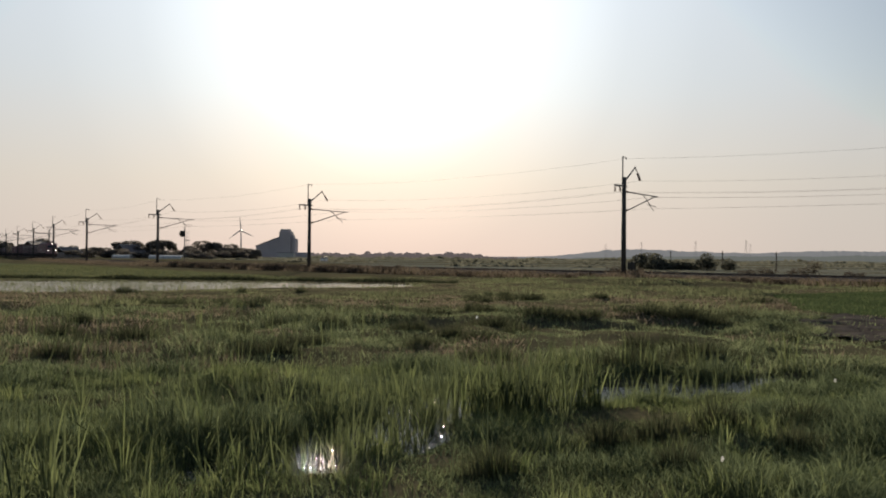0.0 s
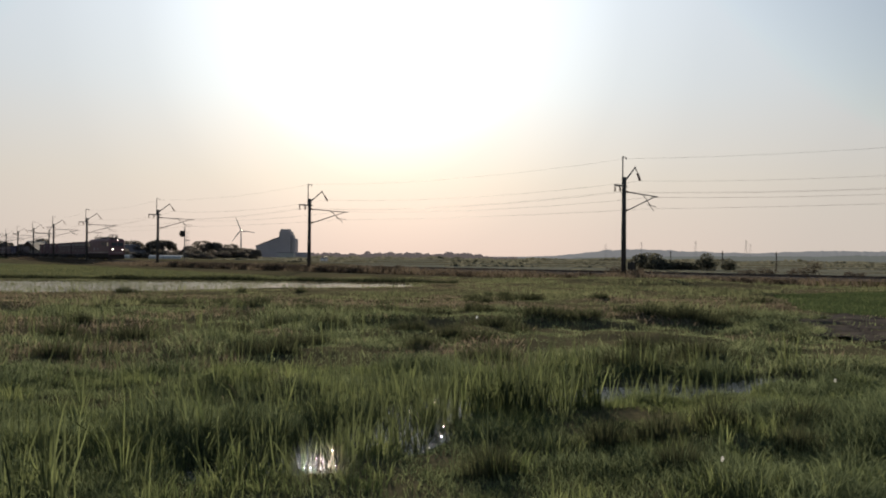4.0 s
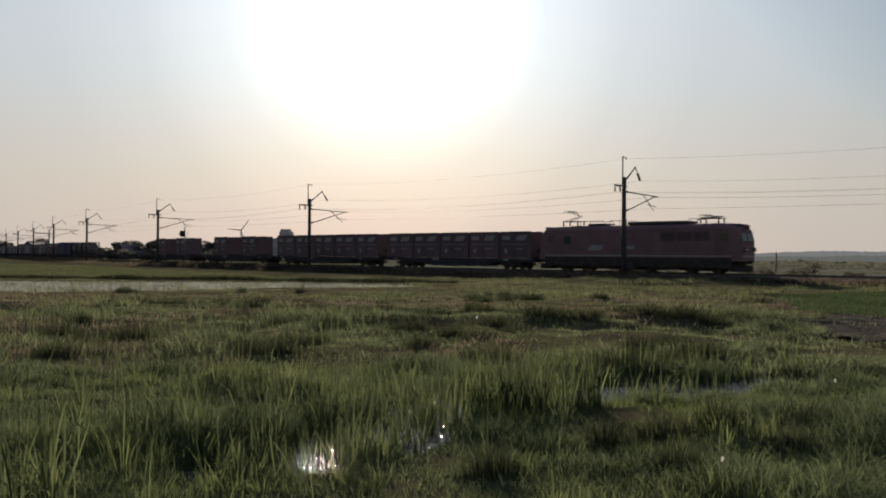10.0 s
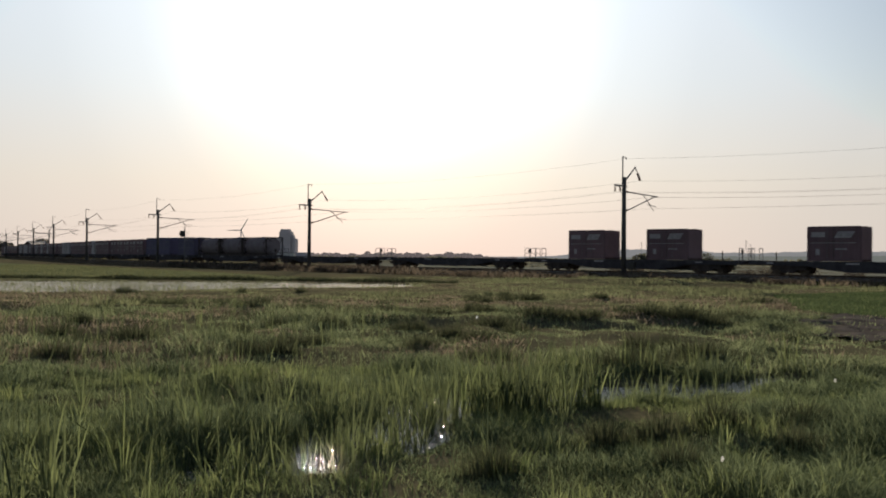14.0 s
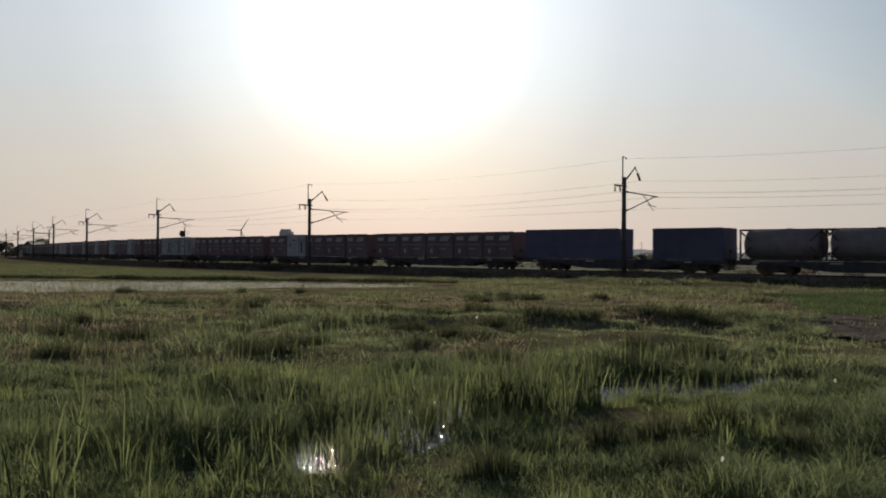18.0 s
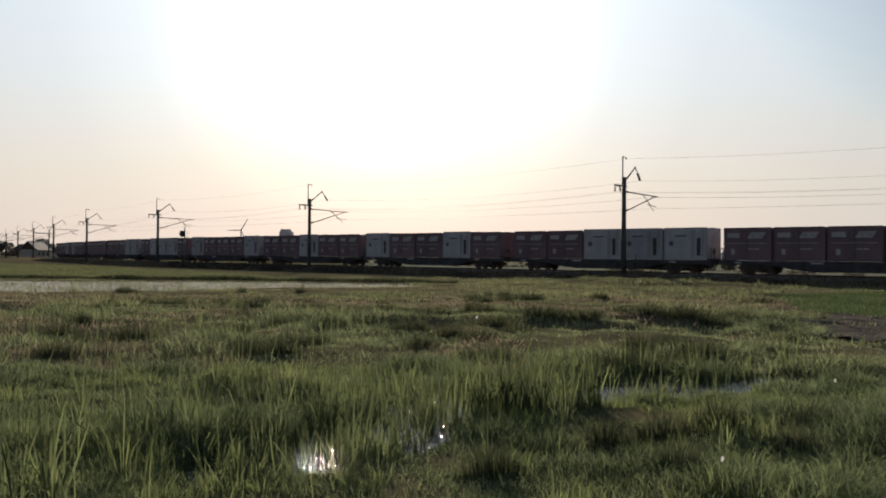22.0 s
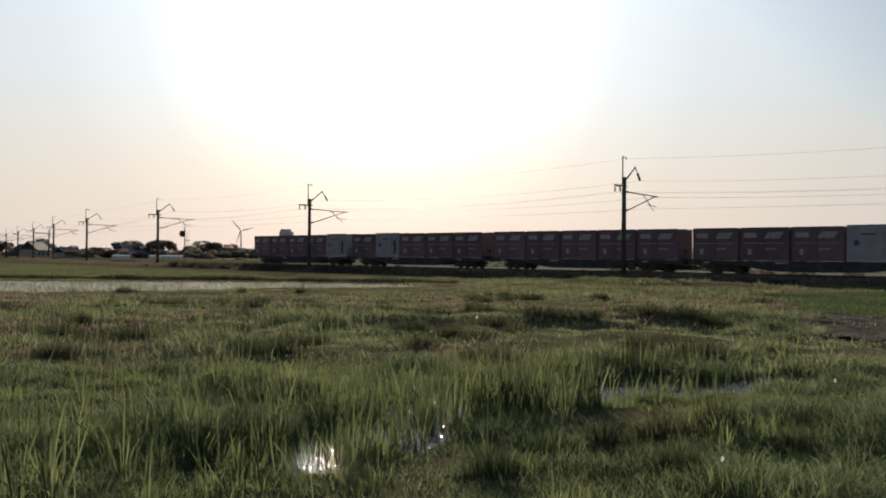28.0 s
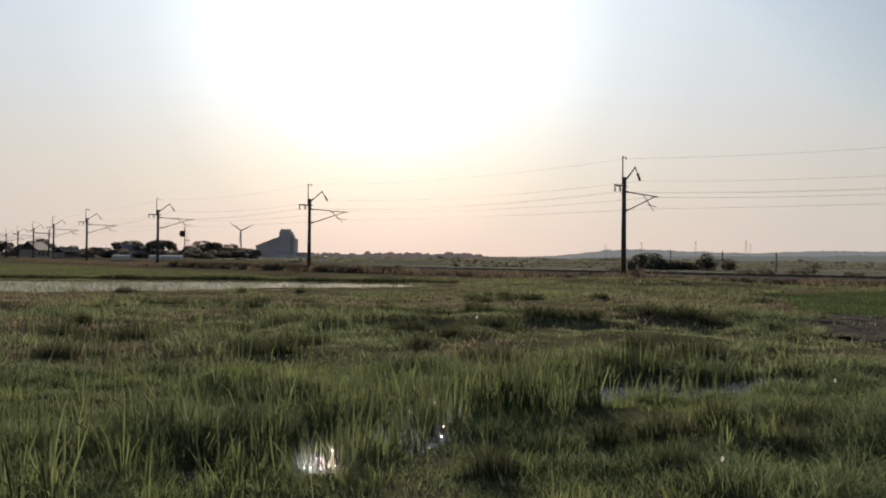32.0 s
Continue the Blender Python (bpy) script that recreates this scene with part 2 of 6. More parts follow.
def box(bm, x0, x1, y0, y1, z0, z1, bevel=0.0):
    vs = [bm.verts.new(p) for p in ((x0, y0, z0), (x1, y0, z0), (x1, y1, z0), (x0, y1, z0), (x0, y0, z1), (x1, y0, z1), (x1, y1, z1), (x0, y1, z1))]
    fs = [bm.faces.new([vs[i] for i in f]) for f in ((3, 2, 1, 0), (4, 5, 6, 7), (0, 1, 5, 4), (1, 2, 6, 5), (2, 3, 7, 6), (3, 0, 4, 7))]
    if bevel:
        es = list({e for f in fs for e in f.edges})
        bmesh.ops.bevel(bm, geom=es, offset=bevel, segments=1, affect="EDGES")
    return bm


def a_box(x0, x1, y0, y1, z0, z1, bevel=0.0):
    return box(bmesh.new(), x0, x1, y0, y1, z0, z1, bevel)


def tube(bm, a, b, r0, r1=None, n=8, caps=True):
    """A tapered rod from a to b."""
    r1 = r0 if r1 is None else r1
    a, b = Vector(a), Vector(b)
    q = (b - a).to_track_quat("Z", "Y")
    rings = []
    for p, r in ((a, r0), (b, r1)):
        rings.append([bm.verts.new(p + q @ Vector((r * math.cos(k * math.tau / n), r * math.sin(k * math.tau / n), 0))) for k in range(n)])
    for k in range(n):
        bm.faces.new((rings[0][k], rings[0][(k + 1) % n], rings[1][(k + 1) % n], rings[1][k]))
    if caps:
        bm.faces.new(rings[0][::-1])
        bm.faces.new(rings[1])
    return bm


def a_tube(a, b, r0, r1=None, n=8):
    return tube(bmesh.new(), a, b, r0, r1, n)


def prism(bm, outline, y0, y1):
    """An outline in x and z, drawn out along y."""
    lo = [bm.verts.new((x, y0, z)) for x, z in outline]
    hi = [bm.verts.new((x, y1, z)) for x, z in outline]
    n = len(outline)
    for k in range(n):
        bm.faces.new((lo[k], lo[(k + 1) % n], hi[(k + 1) % n], hi[k]))
    bm.faces.new(lo[::-1])
    bm.faces.new(hi)
    return bm


def loft(bm, rings):
    """Skins a row of equal rings of points, closed at both ends."""
    vs = [[bm.verts.new(p) for p in ring] for ring in rings]
    n = len(vs[0])
    for a, b in zip(vs, vs[1:]):
        for k in range(n):
            bm.faces.new((a[k], a[(k + 1) % n], b[(k + 1) % n], b[k]))
    bm.faces.new(vs[0][::-1])
    bm.faces.new(vs[-1])
    return bm


def mesh_from_arrays(name, verts, faces, material):
    """A mesh from numpy arrays: verts (n, 3) and a list of (m, k) face arrays."""
    me = bpy.data.meshes.new(name)
    me.vertices.add(len(verts))
    me.vertices.foreach_set("co", np.ascontiguousarray(verts, dtype=np.float32).ravel())
    loops = np.concatenate([f.ravel() for f in faces]).astype(np.int32)
    counts = np.concatenate([np.full(len(f), f.shape[1]) for f in faces]).astype(np.int32)
    starts = np.concatenate(([0], np.cumsum(counts)[:-1])).astype(np.int32)
    me.loops.add(len(loops))
    me.loops.foreach_set("vertex_index", loops)
    me.polygons.add(len(counts))
    me.polygons.foreach_set("loop_start", starts)
    me.update(calc_edges=True)
    me.materials.append(material)
    return me


def lattice_noise(x, y, scale, seed):
    """Smooth value noise in 0..1 over arrays."""
    rs = np.random.RandomState(seed)
    grid = rs.rand(256, 256)
    u, v = np.asarray(x) / scale, np.asarray(y) / scale
    i, j = np.floor(u).astype(int), np.floor(v).astype(int)
    a, b = u - i, v - j
    a, b = a * a * (3 - 2 * a), b * b * (3 - 2 * b)
    g = lambda p, q: grid[p % 256, q % 256]
    return (g(i, j) * (1 - a) + g(i + 1, j) * a) * (1 - b) + (g(i, j + 1) * (1 - a) + g(i + 1, j + 1) * a) * b


# ---------------------------------------------------------------- the railway's line
RAIL = 0.65                       # top of rail above the meadow
HEAD_A = 0.80694             # heading where the tighter curve meets the wide one
A0 = Vector((-5.492, 93.909))
BEND_NEAR, BEND_MID, BEND_FAR, ARC, ARC_FAR = 0.00065192, 0.0025174, 0.0006, 95.0, 135.0
SPEED, SLOWING, START = 20.1385, -0.01522, -180.152     # the train's speed and where its first wagon's load would end at 0 s


def bend(p, h, k, s):
    """A point and heading s metres along a curve of k radians a metre."""
    if k == 0:
        return p + s * Vector((math.sin(h), -math.cos(h))), h
    h2 = h + k * s
    return p + Vector((math.cos(h) - math.cos(h2), math.sin(h) - math.sin(h2))) / k, h2


B0, HEAD_B = bend(A0, HEAD_A, BEND_MID, -ARC)
C0, HEAD_C = bend(B0, HEAD_B, BEND_FAR, ARC - ARC_FAR)


def along(s):
    """The track's centre at s metres, and its heading."""
    s = float(s)
    if s >= 0:
        return bend(A0, HEAD_A, BEND_NEAR, s)
    if s >= -ARC:
        return bend(A0, HEAD_A, BEND_MID, s)
    if s >= -ARC_FAR:
        return bend(B0, HEAD_B, BEND_FAR, s + ARC)
    return bend(C0, HEAD_C, 0, s + ARC_FAR)


def beside(s, off, z):
    """A point off metres to the far side of the track."""
    p, h = along(s)
    off = float(off)
    return Vector((p.x + off * math.cos(h), p.y + off * math.sin(h), z))


def track_pose(s, off=0.0, z=0.0):
    """x along the track the way the train runs, y to its far side."""
    p, h = along(s)
    return pose(*beside(s, off, z), 0, 0, math.degrees(math.atan2(-math.cos(h), math.sin(h))))


# ---------------------------------------------------------------- ground and water
POOL = ((-1.9, 7.0, 0.42), (-1.2, 7.3, 0.62), (-0.75, 8.1, 0.78), (-0.35, 9.4, 0.72), (0.5, 10.5, 0.75), (1.8, 11.0, 0.90), (2.7, 11.4, 1.05), (3.8, 12.0, 1.0), (4.8, 12.5, 0.65))
POND = ((-60.0, 52.0), (-27.2, 53.4), (-20.8, 55.0), (-13.8, 55.5), (-6.6, 55.4), (-0.8, 54.3), (-1.4, 51.0), (-2.7, 49.1), (-6.8, 47.0), (-10.7, 45.1), (-14.0, 40.5), (-19.3, 37.9), (-60.0, 34.0))
PADDY_L = ((-80.0, 61.0), (-33.3, 60.4), (-25.0, 61.0), (-16.2, 60.6), (-8.9, 59.4), (-9.9, 66.0), (-20.3, 81.3), (-41.2, 108.5), (-56.6, 128.0), (-95.0, 165.0))
PADDY_R = ((16.0, 42.3), (24.5, 48.0), (60.0, 40.0), (46.0, 8.0), (13.5, 26.4), (11.9, 28.7))
SOIL_R = ((11.0, 27.5), (13.2, 25.9), (44.0, 7.0), (40.0, -8.0), (8.8, 17.2), (8.5, 19.5))


def pool_depth(x, y):
    """1 in the middle of the marsh pool, 0 at its edge and outside."""
    best = np.zeros_like(x)
    for (ax, ay, aw), (bx, by, bw) in zip(POOL, POOL[1:]):
        dx, dy = bx - ax, by - ay
        t = np.clip(((x - ax) * dx + (y - ay) * dy) / (dx * dx + dy * dy), 0, 1)
        d = np.hypot(x - ax - t * dx, y - ay - t * dy) + 0.62 * (lattice_noise(x, y, 0.5, 5) - 0.42)
        best = np.maximum(best, np.clip(1 - d / (aw + t * (bw - aw)), 0, 1))
    return best


def inside(poly, x, y):
    hit = np.zeros(np.shape(x), bool)
    for (ax, ay), (bx, by) in zip(poly, poly[1:] + poly[:1]):
        c = ((ay > y) != (by > y)) & (x < (bx - ax) * (y - ay) / (by - ay + 1e-12) + ax)
        hit ^= c
    return hit


def track_distance(x, y):
    """Signed distance to the track's centre, far side positive, over arrays."""
    best = np.full(np.shape(x), 1e9)
    sign = np.ones(np.shape(x))
    for s in np.arange(-760, 330, 10.0):
        p, h = along(s)
        q, _ = along(s + 10.0)
        dx, dy = q.x - p.x, q.y - p.y
        t = np.clip(((x - p.x) * dx + (y - p.y) * dy) / (dx * dx + dy * dy), 0, 1)
        ex, ey = x - p.x - t * dx, y - p.y - t * dy
        d = np.hypot(ex, ey)
        near = d < best
        best = np.where(near, d, best)
        sign = np.where(near, np.where(ex * math.cos(h) + ey * math.sin(h) > 0, 1, -1), sign)
    return best * sign


def ground_height(x, y):
    r = np.hypot(x, y)
    rough = np.clip((r - 2) / 4, 0, 1) * np.clip((70 - r) / 30, 0, 1)
    z = rough * np.clip((46 - y) / 18, 0.25, 1) * (0.17 * (lattice_noise(x, y, 2.3, 1) - 0.5) + 0.20 * (lattice_noise(x, y, 0.9, 2) - 0.5))
    # a low swell of rough grass before the railway bank
    u, d = (x + 5.49) * 0.722 - (y - 93.9) * 0.692, (x + 5.49) * 0.692 + (y - 93.9) * 0.722
    z += 0.36 * np.exp(-((u - 38) / 9.0) ** 2 - ((d + 11) / 2.5) ** 2)
    # low hummocks and old field banks across the marsh
    z += 0.16 * np.exp(-((y - 22.6 - 0.06 * x) / 1.0) ** 2) * np.clip((x + 5) / 3, 0, 1) * np.clip((10 - x) / 3, 0, 1)
    z += 0.10 * np.exp(-((y - 26.5 + 0.1 * x) / 1.1) ** 2) * np.clip((4 - x) / 4, 0, 1) * np.clip((x + 18) / 4, 0, 1)
    z *= 1 - 0.8 * np.exp(-(((x - 1.2) / 4.0) ** 2 + ((y - 9.6 - 0.6 * (x - 1.2)) / 1.7) ** 2))
    z = np.where(y < 16, np.maximum(z, -0.025), z)
    z -= 0.16 * np.clip(pool_depth(x, y) * 2.2, 0, 1)
    z = np.where(inside(PADDY_L, x, y) | inside(PADDY_R, x, y) | inside(SOIL_R, x, y), 0.0, z)
    z = np.where(inside(POND, x, y), -0.35, z)
    return z


def make_ground():
    radii = [0.0, 1.0, 2.0, 3.0, 4.0]
    r = 4.6
    while r < 4800:
        radii.append(r)
        r *= 1.012 if r < 16 else (1.02 if r < 140 else 1.06)
    ang = np.concatenate((np.linspace(-36, 36, 241), np.linspace(36, 324, 97)[1:-1])) * math.pi / 180
    rr, aa = np.meshgrid(np.array(radii[1:]), ang, indexing="ij")
    x, y = rr * np.sin(aa), rr * np.cos(aa)
    z = ground_height(x.ravel(), y.ravel()).reshape(x.shape)
    n, m = x.shape
    verts = np.concatenate((np.stack((x, y, z), -1).reshape(-1, 3), [[0, 0, 0]]))
    i, j = np.meshgrid(np.arange(n - 1), np.arange(m), indexing="ij")
    k = (j + 1) % m
    quads = np.stack((i * m + j, (i + 1) * m + j, (i + 1) * m + k, i * m + k), -1).reshape(-1, 4)
    j = np.arange(m)
    tris = np.stack((np.full(m, n * m), j, (j + 1) % m), -1)
    ob = new("ground", mesh_from_arrays("ground", verts, [quads, tris], M_GROUND))
    for p in ob.data.polygons:
        p.use_smooth = True
    tagged(ob, "damp green and brown meadow soil reaching to the horizon", "ground", kind="structure")


def sheet(name, poly, z, material, label, category):
    """A level sheet with a ragged outline."""
    bm = bmesh.new()
    pts = []
    for (ax, ay), (bx, by) in zip(poly, poly[1:] + poly[:1]):
        n = max(2, min(90, int(math.hypot(bx - ax, by - ay) / 1.5)))
        for k in range(n):
            t = k / n
            px, py = ax + (bx - ax) * t, ay + (by - ay) * t
            w = noise.noise_vector(Vector((px * 0.6, py * 0.6, 3.0)))
            pts.append((px + 0.35 * w.x, py + 0.35 * w.y, z))
    f = bm.faces.new([bm.verts.new(p) for p in pts])
    bmesh.ops.triangulate(bm, faces=[f])
    ob = new(name, mesh_of(bm, name, material))
    for p in ob.data.polygons:
        if p.normal.z < 0:
            p.flip()
    return tagged(ob, label, category, kind="structure")


make_ground()
sheet("water_pond", POND, -0.03, M_POND, "still pond reflecting the bright evening sky", "water")
sheet("water_pool", ((-3.4, 5.8), (0.3, 5.8), (1.6, 8.4), (6.0, 10.8), (6.2, 14.2), (2.6, 13.8), (-0.8, 12.2), (-2.8, 9.6)), -0.06, M_WATER, "shallow marsh pool between reeds", "water")
sheet("rice_field_far", PADDY_L, 0.025, M_PADDY, "flat bright green young rice field", "field")
sheet("rice_field_near", PADDY_R, 0.03, M_PADDY_DEEP, "flat green rice field beside the marsh", "field")


def make_ploughed_field():
    """Rough bare soil: low furrows, broken up, with a ragged edge."""
    step = 0.13
    gx, gy = np.meshgrid(np.arange(8.0, 34.0, step), np.arange(4.0, 29.0, step), indexing="ij")
    run = gx * 0.62 + gy * 0.78
    z = 0.06 * np.abs(np.sin(run * 4.2 + 1.5 * lattice_noise(gx, gy, 1.6, 84))) * lattice_noise(gx, gy, 2.4, 85) + 0.17 * (lattice_noise(gx, gy, 0.4, 86) - 0.35) * lattice_noise(gx, gy, 1.1, 87)
    n, m = gx.shape
    i, j = np.meshgrid(np.arange(n - 1), np.arange(m - 1), indexing="ij")
    cx, cy = gx[:-1, :-1], gy[:-1, :-1]
    ok = inside(SOIL_R, cx + 1.4 * (lattice_noise(cx, cy, 0.9, 88) - 0.5), cy + 1.4 * (lattice_noise(cx, cy, 0.9, 89) - 0.5))
    quads = np.stack((i * m + j, (i + 1) * m + j, (i + 1) * m + j + 1, i * m + j + 1), -1)[ok]
    used, idx = np.unique(quads, return_inverse=True)
    verts = np.stack((gx, gy, z), -1).reshape(-1, 3)[used]
    ob = new("ploughed_field", mesh_from_arrays("ploughed_field", verts, [idx.reshape(-1, 4)], M_SOIL))
    tagged(ob, "dark bare ploughed soil beside the marsh", "field", kind="structure")


make_ploughed_field()


# pale crop strips beyond the railway; their paleness also paints in distance haze
for k, (near, far, w0, w2, w1) in enumerate(((98, 190, 0.04, -0.12, 0.72), (205, 255, -0.14, -0.16, 0.72), (300, 420, -0.24, -0.24, 0.72), (520, 800, -0.72, -0.72, 0.72), (1000, 1450, -0.72, -0.72, 0.72))):
    sheet("field_strip_%d" % (k + 1), tuple((w * d, d) for w, d in ((w0, near), (w1, near), (w1, far), (w2, far))), 0.03 + 0.004 * k, M_FIELD, "flat pale green field strip beyond the railway", "field")


def ribbon(name, profile, s0, s1, step, material, label, category, kind="structure"):
    """A cross-section (offset, height) swept along the track."""
    s = np.arange(s0, s1 + step, step)
    verts = []
    for v in s:
        p, h = along(float(v))
        for off, z in profile:
            verts.append((p.x + off * math.cos(h), p.y + off * math.sin(h), z))
    n, m = len(s), len(profile)
    i, j = np.meshgrid(np.arange(n - 1), np.arange(m - 1), indexing="ij")
    quads = np.stack((i * m + j, (i + 1) * m + j, (i + 1) * m + j + 1, i * m + j + 1), -1).reshape(-1, 4)
    ob = new(name, mesh_from_arrays(name, np.array(verts), [quads], material))
    return tagged(ob, label, category, kind=kind)


ribbon("railway_bank", ((-6.0, -0.12), (-4.4, 0.14), (-3.0, 0.30), (3.0, 0.30), (4.4, 0.14), (6.0, -0.12)), -760, 320, 4, M_BANK, "low weedy earth bank under the railway", "embankment")
ribbon("ballast", ((-2.8, 0.26), (-1.8, 0.48), (1.8, 0.48), (2.8, 0.26)), -760, 320, 4, M_BALLAST, "dark grey crushed stone ballast", "ballast")
for off in (-0.5335, 0.5335):
    ribbon("rail", ((off - 0.06, 0.52), (off - 0.012, 0.55), (off - 0.033, 0.62), (off - 0.033, RAIL), (off + 0.033, RAIL), (off + 0.033, 0.62), (off + 0.012, 0.55), (off + 0.06, 0.52)), -760, 320, 4, M_RAIL, "worn steel rail on concrete sleepers", "rail")


def make_sleepers():
    bm = bmesh.new()
    for k in range(560):
        m = track_pose(-170 + k * 0.6)
        i0 = len(bm.verts)
        box(bm, -0.12, 0.12, -1.0, 1.0, 0.42, 0.525)
        bm.verts.ensure_lookup_table()
        for v in bm.verts[i0:]:
            v.co = m @ v.co
    tagged(new("sleepers", mesh_of(bm, "sleepers", M_SLEEPER)), "grey concrete sleepers bedded in ballast", "sleepers", kind="stuff")


make_sleepers()


# ---------------------------------------------------------------- overhead line
POLE_S = (71.6, 31.1, -9.4, -49.0, -88.3, -128.0, -167.0, -208.0, -248.0, -288.0)


def make_catenary_pole():
    """Local x along the track, y towards the track, z up from the foot; the mast stands 4 m from the track's centre."""
    root = empty("catenary_pole", label="slim concrete overhead line pole with steel bracket arms", category="pole", group="poles along the railway")
    bm = bmesh.new()
    tube(bm, (0, 0, -0.6), (0, 0, 8.18), 0.215, 0.165, 14)
    part("mast", bm, M_CONCRETE, root, smooth=True)
    bm = bmesh.new()
    tube(bm, (0, 0, 8.18), (0, 0, 8.26), 0.18, 0.17, 14)
    part("mast_cap", bm, M_STEEL, root)
    bm = bmesh.new()
    tube(bm, (0.0, -0.22, 7.6), (0.0, -0.22, 9.92), 0.06, 0.05, 8)
    tube(bm, (0.0, -0.22, 9.9), (0.0, 0.30, 9.86), 0.035, 0.03, 6)
    tube(bm, (0.0, 0.26, 9.86), (0.0, 0.26, 9.70), 0.05, 0.05, 6)
    part("top_pipe", bm, M_STEEL, root, "thin grey steel pipe above the mast")
    for z in (7.75, 8.05):
        bm = bmesh.new()
        tube(bm, (0, 0, z), (0, 0, z + 0.08), 0.2, 0.2, 12)
        box(bm, -0.05, 0.05, -0.3, -0.15, z, z + 0.08)
        part("clamp_band", bm, M_STEEL, root)
    # feeder bracket rising towards the track, with a slanting insulator
    bm = bmesh.new()
    tube(bm, (0, 0.15, 7.95), (0, 1.72, 9.2), 0.055, 0.055, 6)
    tube(bm, (0, 0.15, 8.1), (0, 1.1, 8.66), 0.035, 0.025, 6)
    tube(bm, (0, 1.66, 9.24), (0, 1.95, 8.90), 0.05, 0.05, 6)
    part("feeder_bracket", bm, M_STEEL, root)
    bm = bmesh.new()
    a, b = Vector((0, 1.95, 8.90)), Vector((0, 2.52, 8.12))
    tube(bm, a, b, 0.03, 0.03, 6)
    for k in range(6):
        p = a.lerp(b, 0.25 + 0.13 * k)
        q = a.lerp(b, 0.25 + 0.13 * k + 0.07)
        tube(bm, p, q, 0.125, 0.05, 10)
    part("feeder_insulator", bm, M_INSUL, root, "dark brown disc insulator")
    # small crossarm on the side away from the track
    bm = bmesh.new()
    box(bm, -0.06, 0.06, -1.42, 0.40, 7.47, 7.60)
    tube(bm, (0, -0.9, 7.5), (0, -0.2, 7.1), 0.02, 0.02, 6)
    part("crossarm", bm, M_STEEL, root)
    for y in (-1.36, -0.62):
        bm = bmesh.new()
        tube(bm, (0, y, 7.48), (0, y, 7.0), 0.03, 0.03, 6)
        for k in range(4):
            tube(bm, (0, y, 7.40 - 0.1 * k), (0, y, 7.34 - 0.1 * k), 0.06, 0.10, 8)
        part("crossarm_insulator", bm, M_INSUL, root)
    # hinged cantilever that carries the contact wire
    bm = bmesh.new()
    tube(bm, (0, 0.55, 7.1), (0, 5.45, 6.98), 0.05, 0.045, 8)
    part("top_tube", bm, M_STEEL, root)
    bm = bmesh.new()
    tube(bm, (0, 0.55, 5.62), (0, 4.95, 6.96), 0.05, 0.045, 8)
    part("strut_tube", bm, M_STEEL, root)
    for z, dz in ((7.14, -0.05), (5.52, 0.15)):
        bm = bmesh.new()
        a, b = Vector((0, 0.15, z)), Vector((0, 0.6, z + dz))
        tube(bm, a, b, 0.03, 0.03, 6)
        for k in range(4):
            tube(bm, a.lerp(b, 0.2 + 0.18 * k), a.lerp(b, 0.3 + 0.18 * k), 0.085, 0.085, 8)
        part("cantilever_insulator", bm, M_INSUL, root)
    bm = bmesh.new()
    tube(bm, (0, 3.0, 7.02), (0, 4.3, 6.12), 0.035, 0.035, 6)
    tube(bm, (0, 3.75, 6.22), (0, 5.2, 6.14), 0.03, 0.03, 6)
    tube(bm, (0, 4.3, 6.12), (0, 4.75, 5.76), 0.025, 0.025, 6)
    part("registration_arm", bm, M_STEEL, root)
    return root


first_pole = make_catenary_pole()
first_pole.matrix_basis = track_pose(POLE_S[0], -4.0, 0.0)
for s in POLE_S[1:]:
    copy_thing(first_pole, track_pose(s, -4.0, -0.15 if s == -9.4 else 0.0))
# a second mast opposite one of the far poles
far_mast = empty("plain_mast", track_pose(-203.0, 4.0, 0.0), label="plain concrete mast on the far side of the railway", category="pole")
part("mast", a_tube((0, 0, -0.6), (0, 0, 9.0), 0.2, 0.16, 12), M_CONCRETE, far_mast, smooth=True)
part("crossbeam", a_box(-0.06, 0.06, -4.0, 0.0, 7.6, 7.75), M_STEEL, far_mast)


def wire(off, z, sag, radius, label):
    """One wire from pole to pole, sagging between them."""
    n = 5
    pts = []
    poles = sorted(POLE_S)
    for a, b in zip(poles, poles[1:]):
        for k in range(10):
            t = k / 10
            pts.append(beside(a + (b - a) * t, off, z - 4 * sag * t * (1 - t)))
    pts.append(beside(poles[-1], off, z))
    bm = bmesh.new()
    rings = []
    for i, p in enumerate(pts):
        w = (pts[min(i + 1, len(pts) - 1)] - pts[max(i - 1, 0)]).to_track_quat("Z", "Y")
        rings.append([p + w @ Vector((radius * math.cos(k * math.tau / n), radius * math.sin(k * math.tau / n), 0)) for k in range(n)])
    loft(bm, rings)
    root = new("overhead_wire", mesh_of(bm, "overhead_wire", M_WIRE))
    tagged(root, label, "wire", "wires along the railway")
    return root


wire(0.3, 5.92, 0.20, 0.008, "taut copper contact wire above the rails")
wire(0.3, 6.88, 0.50, 0.008, "sagging messenger wire above the contact wire")
wire(-1.48, 8.12, 0.60, 0.0065, "sagging feeder wire on slanting insulators")
wire(-3.74, 9.76, 0.60, 0.006, "thin earth wire on top of the poles")
wire(-5.36, 7.0, 0.62, 0.0055, "thin line wire on small crossarms")
wire(-4.62, 7.0, 0.62, 0.0055, "thin line wire on small crossarms")

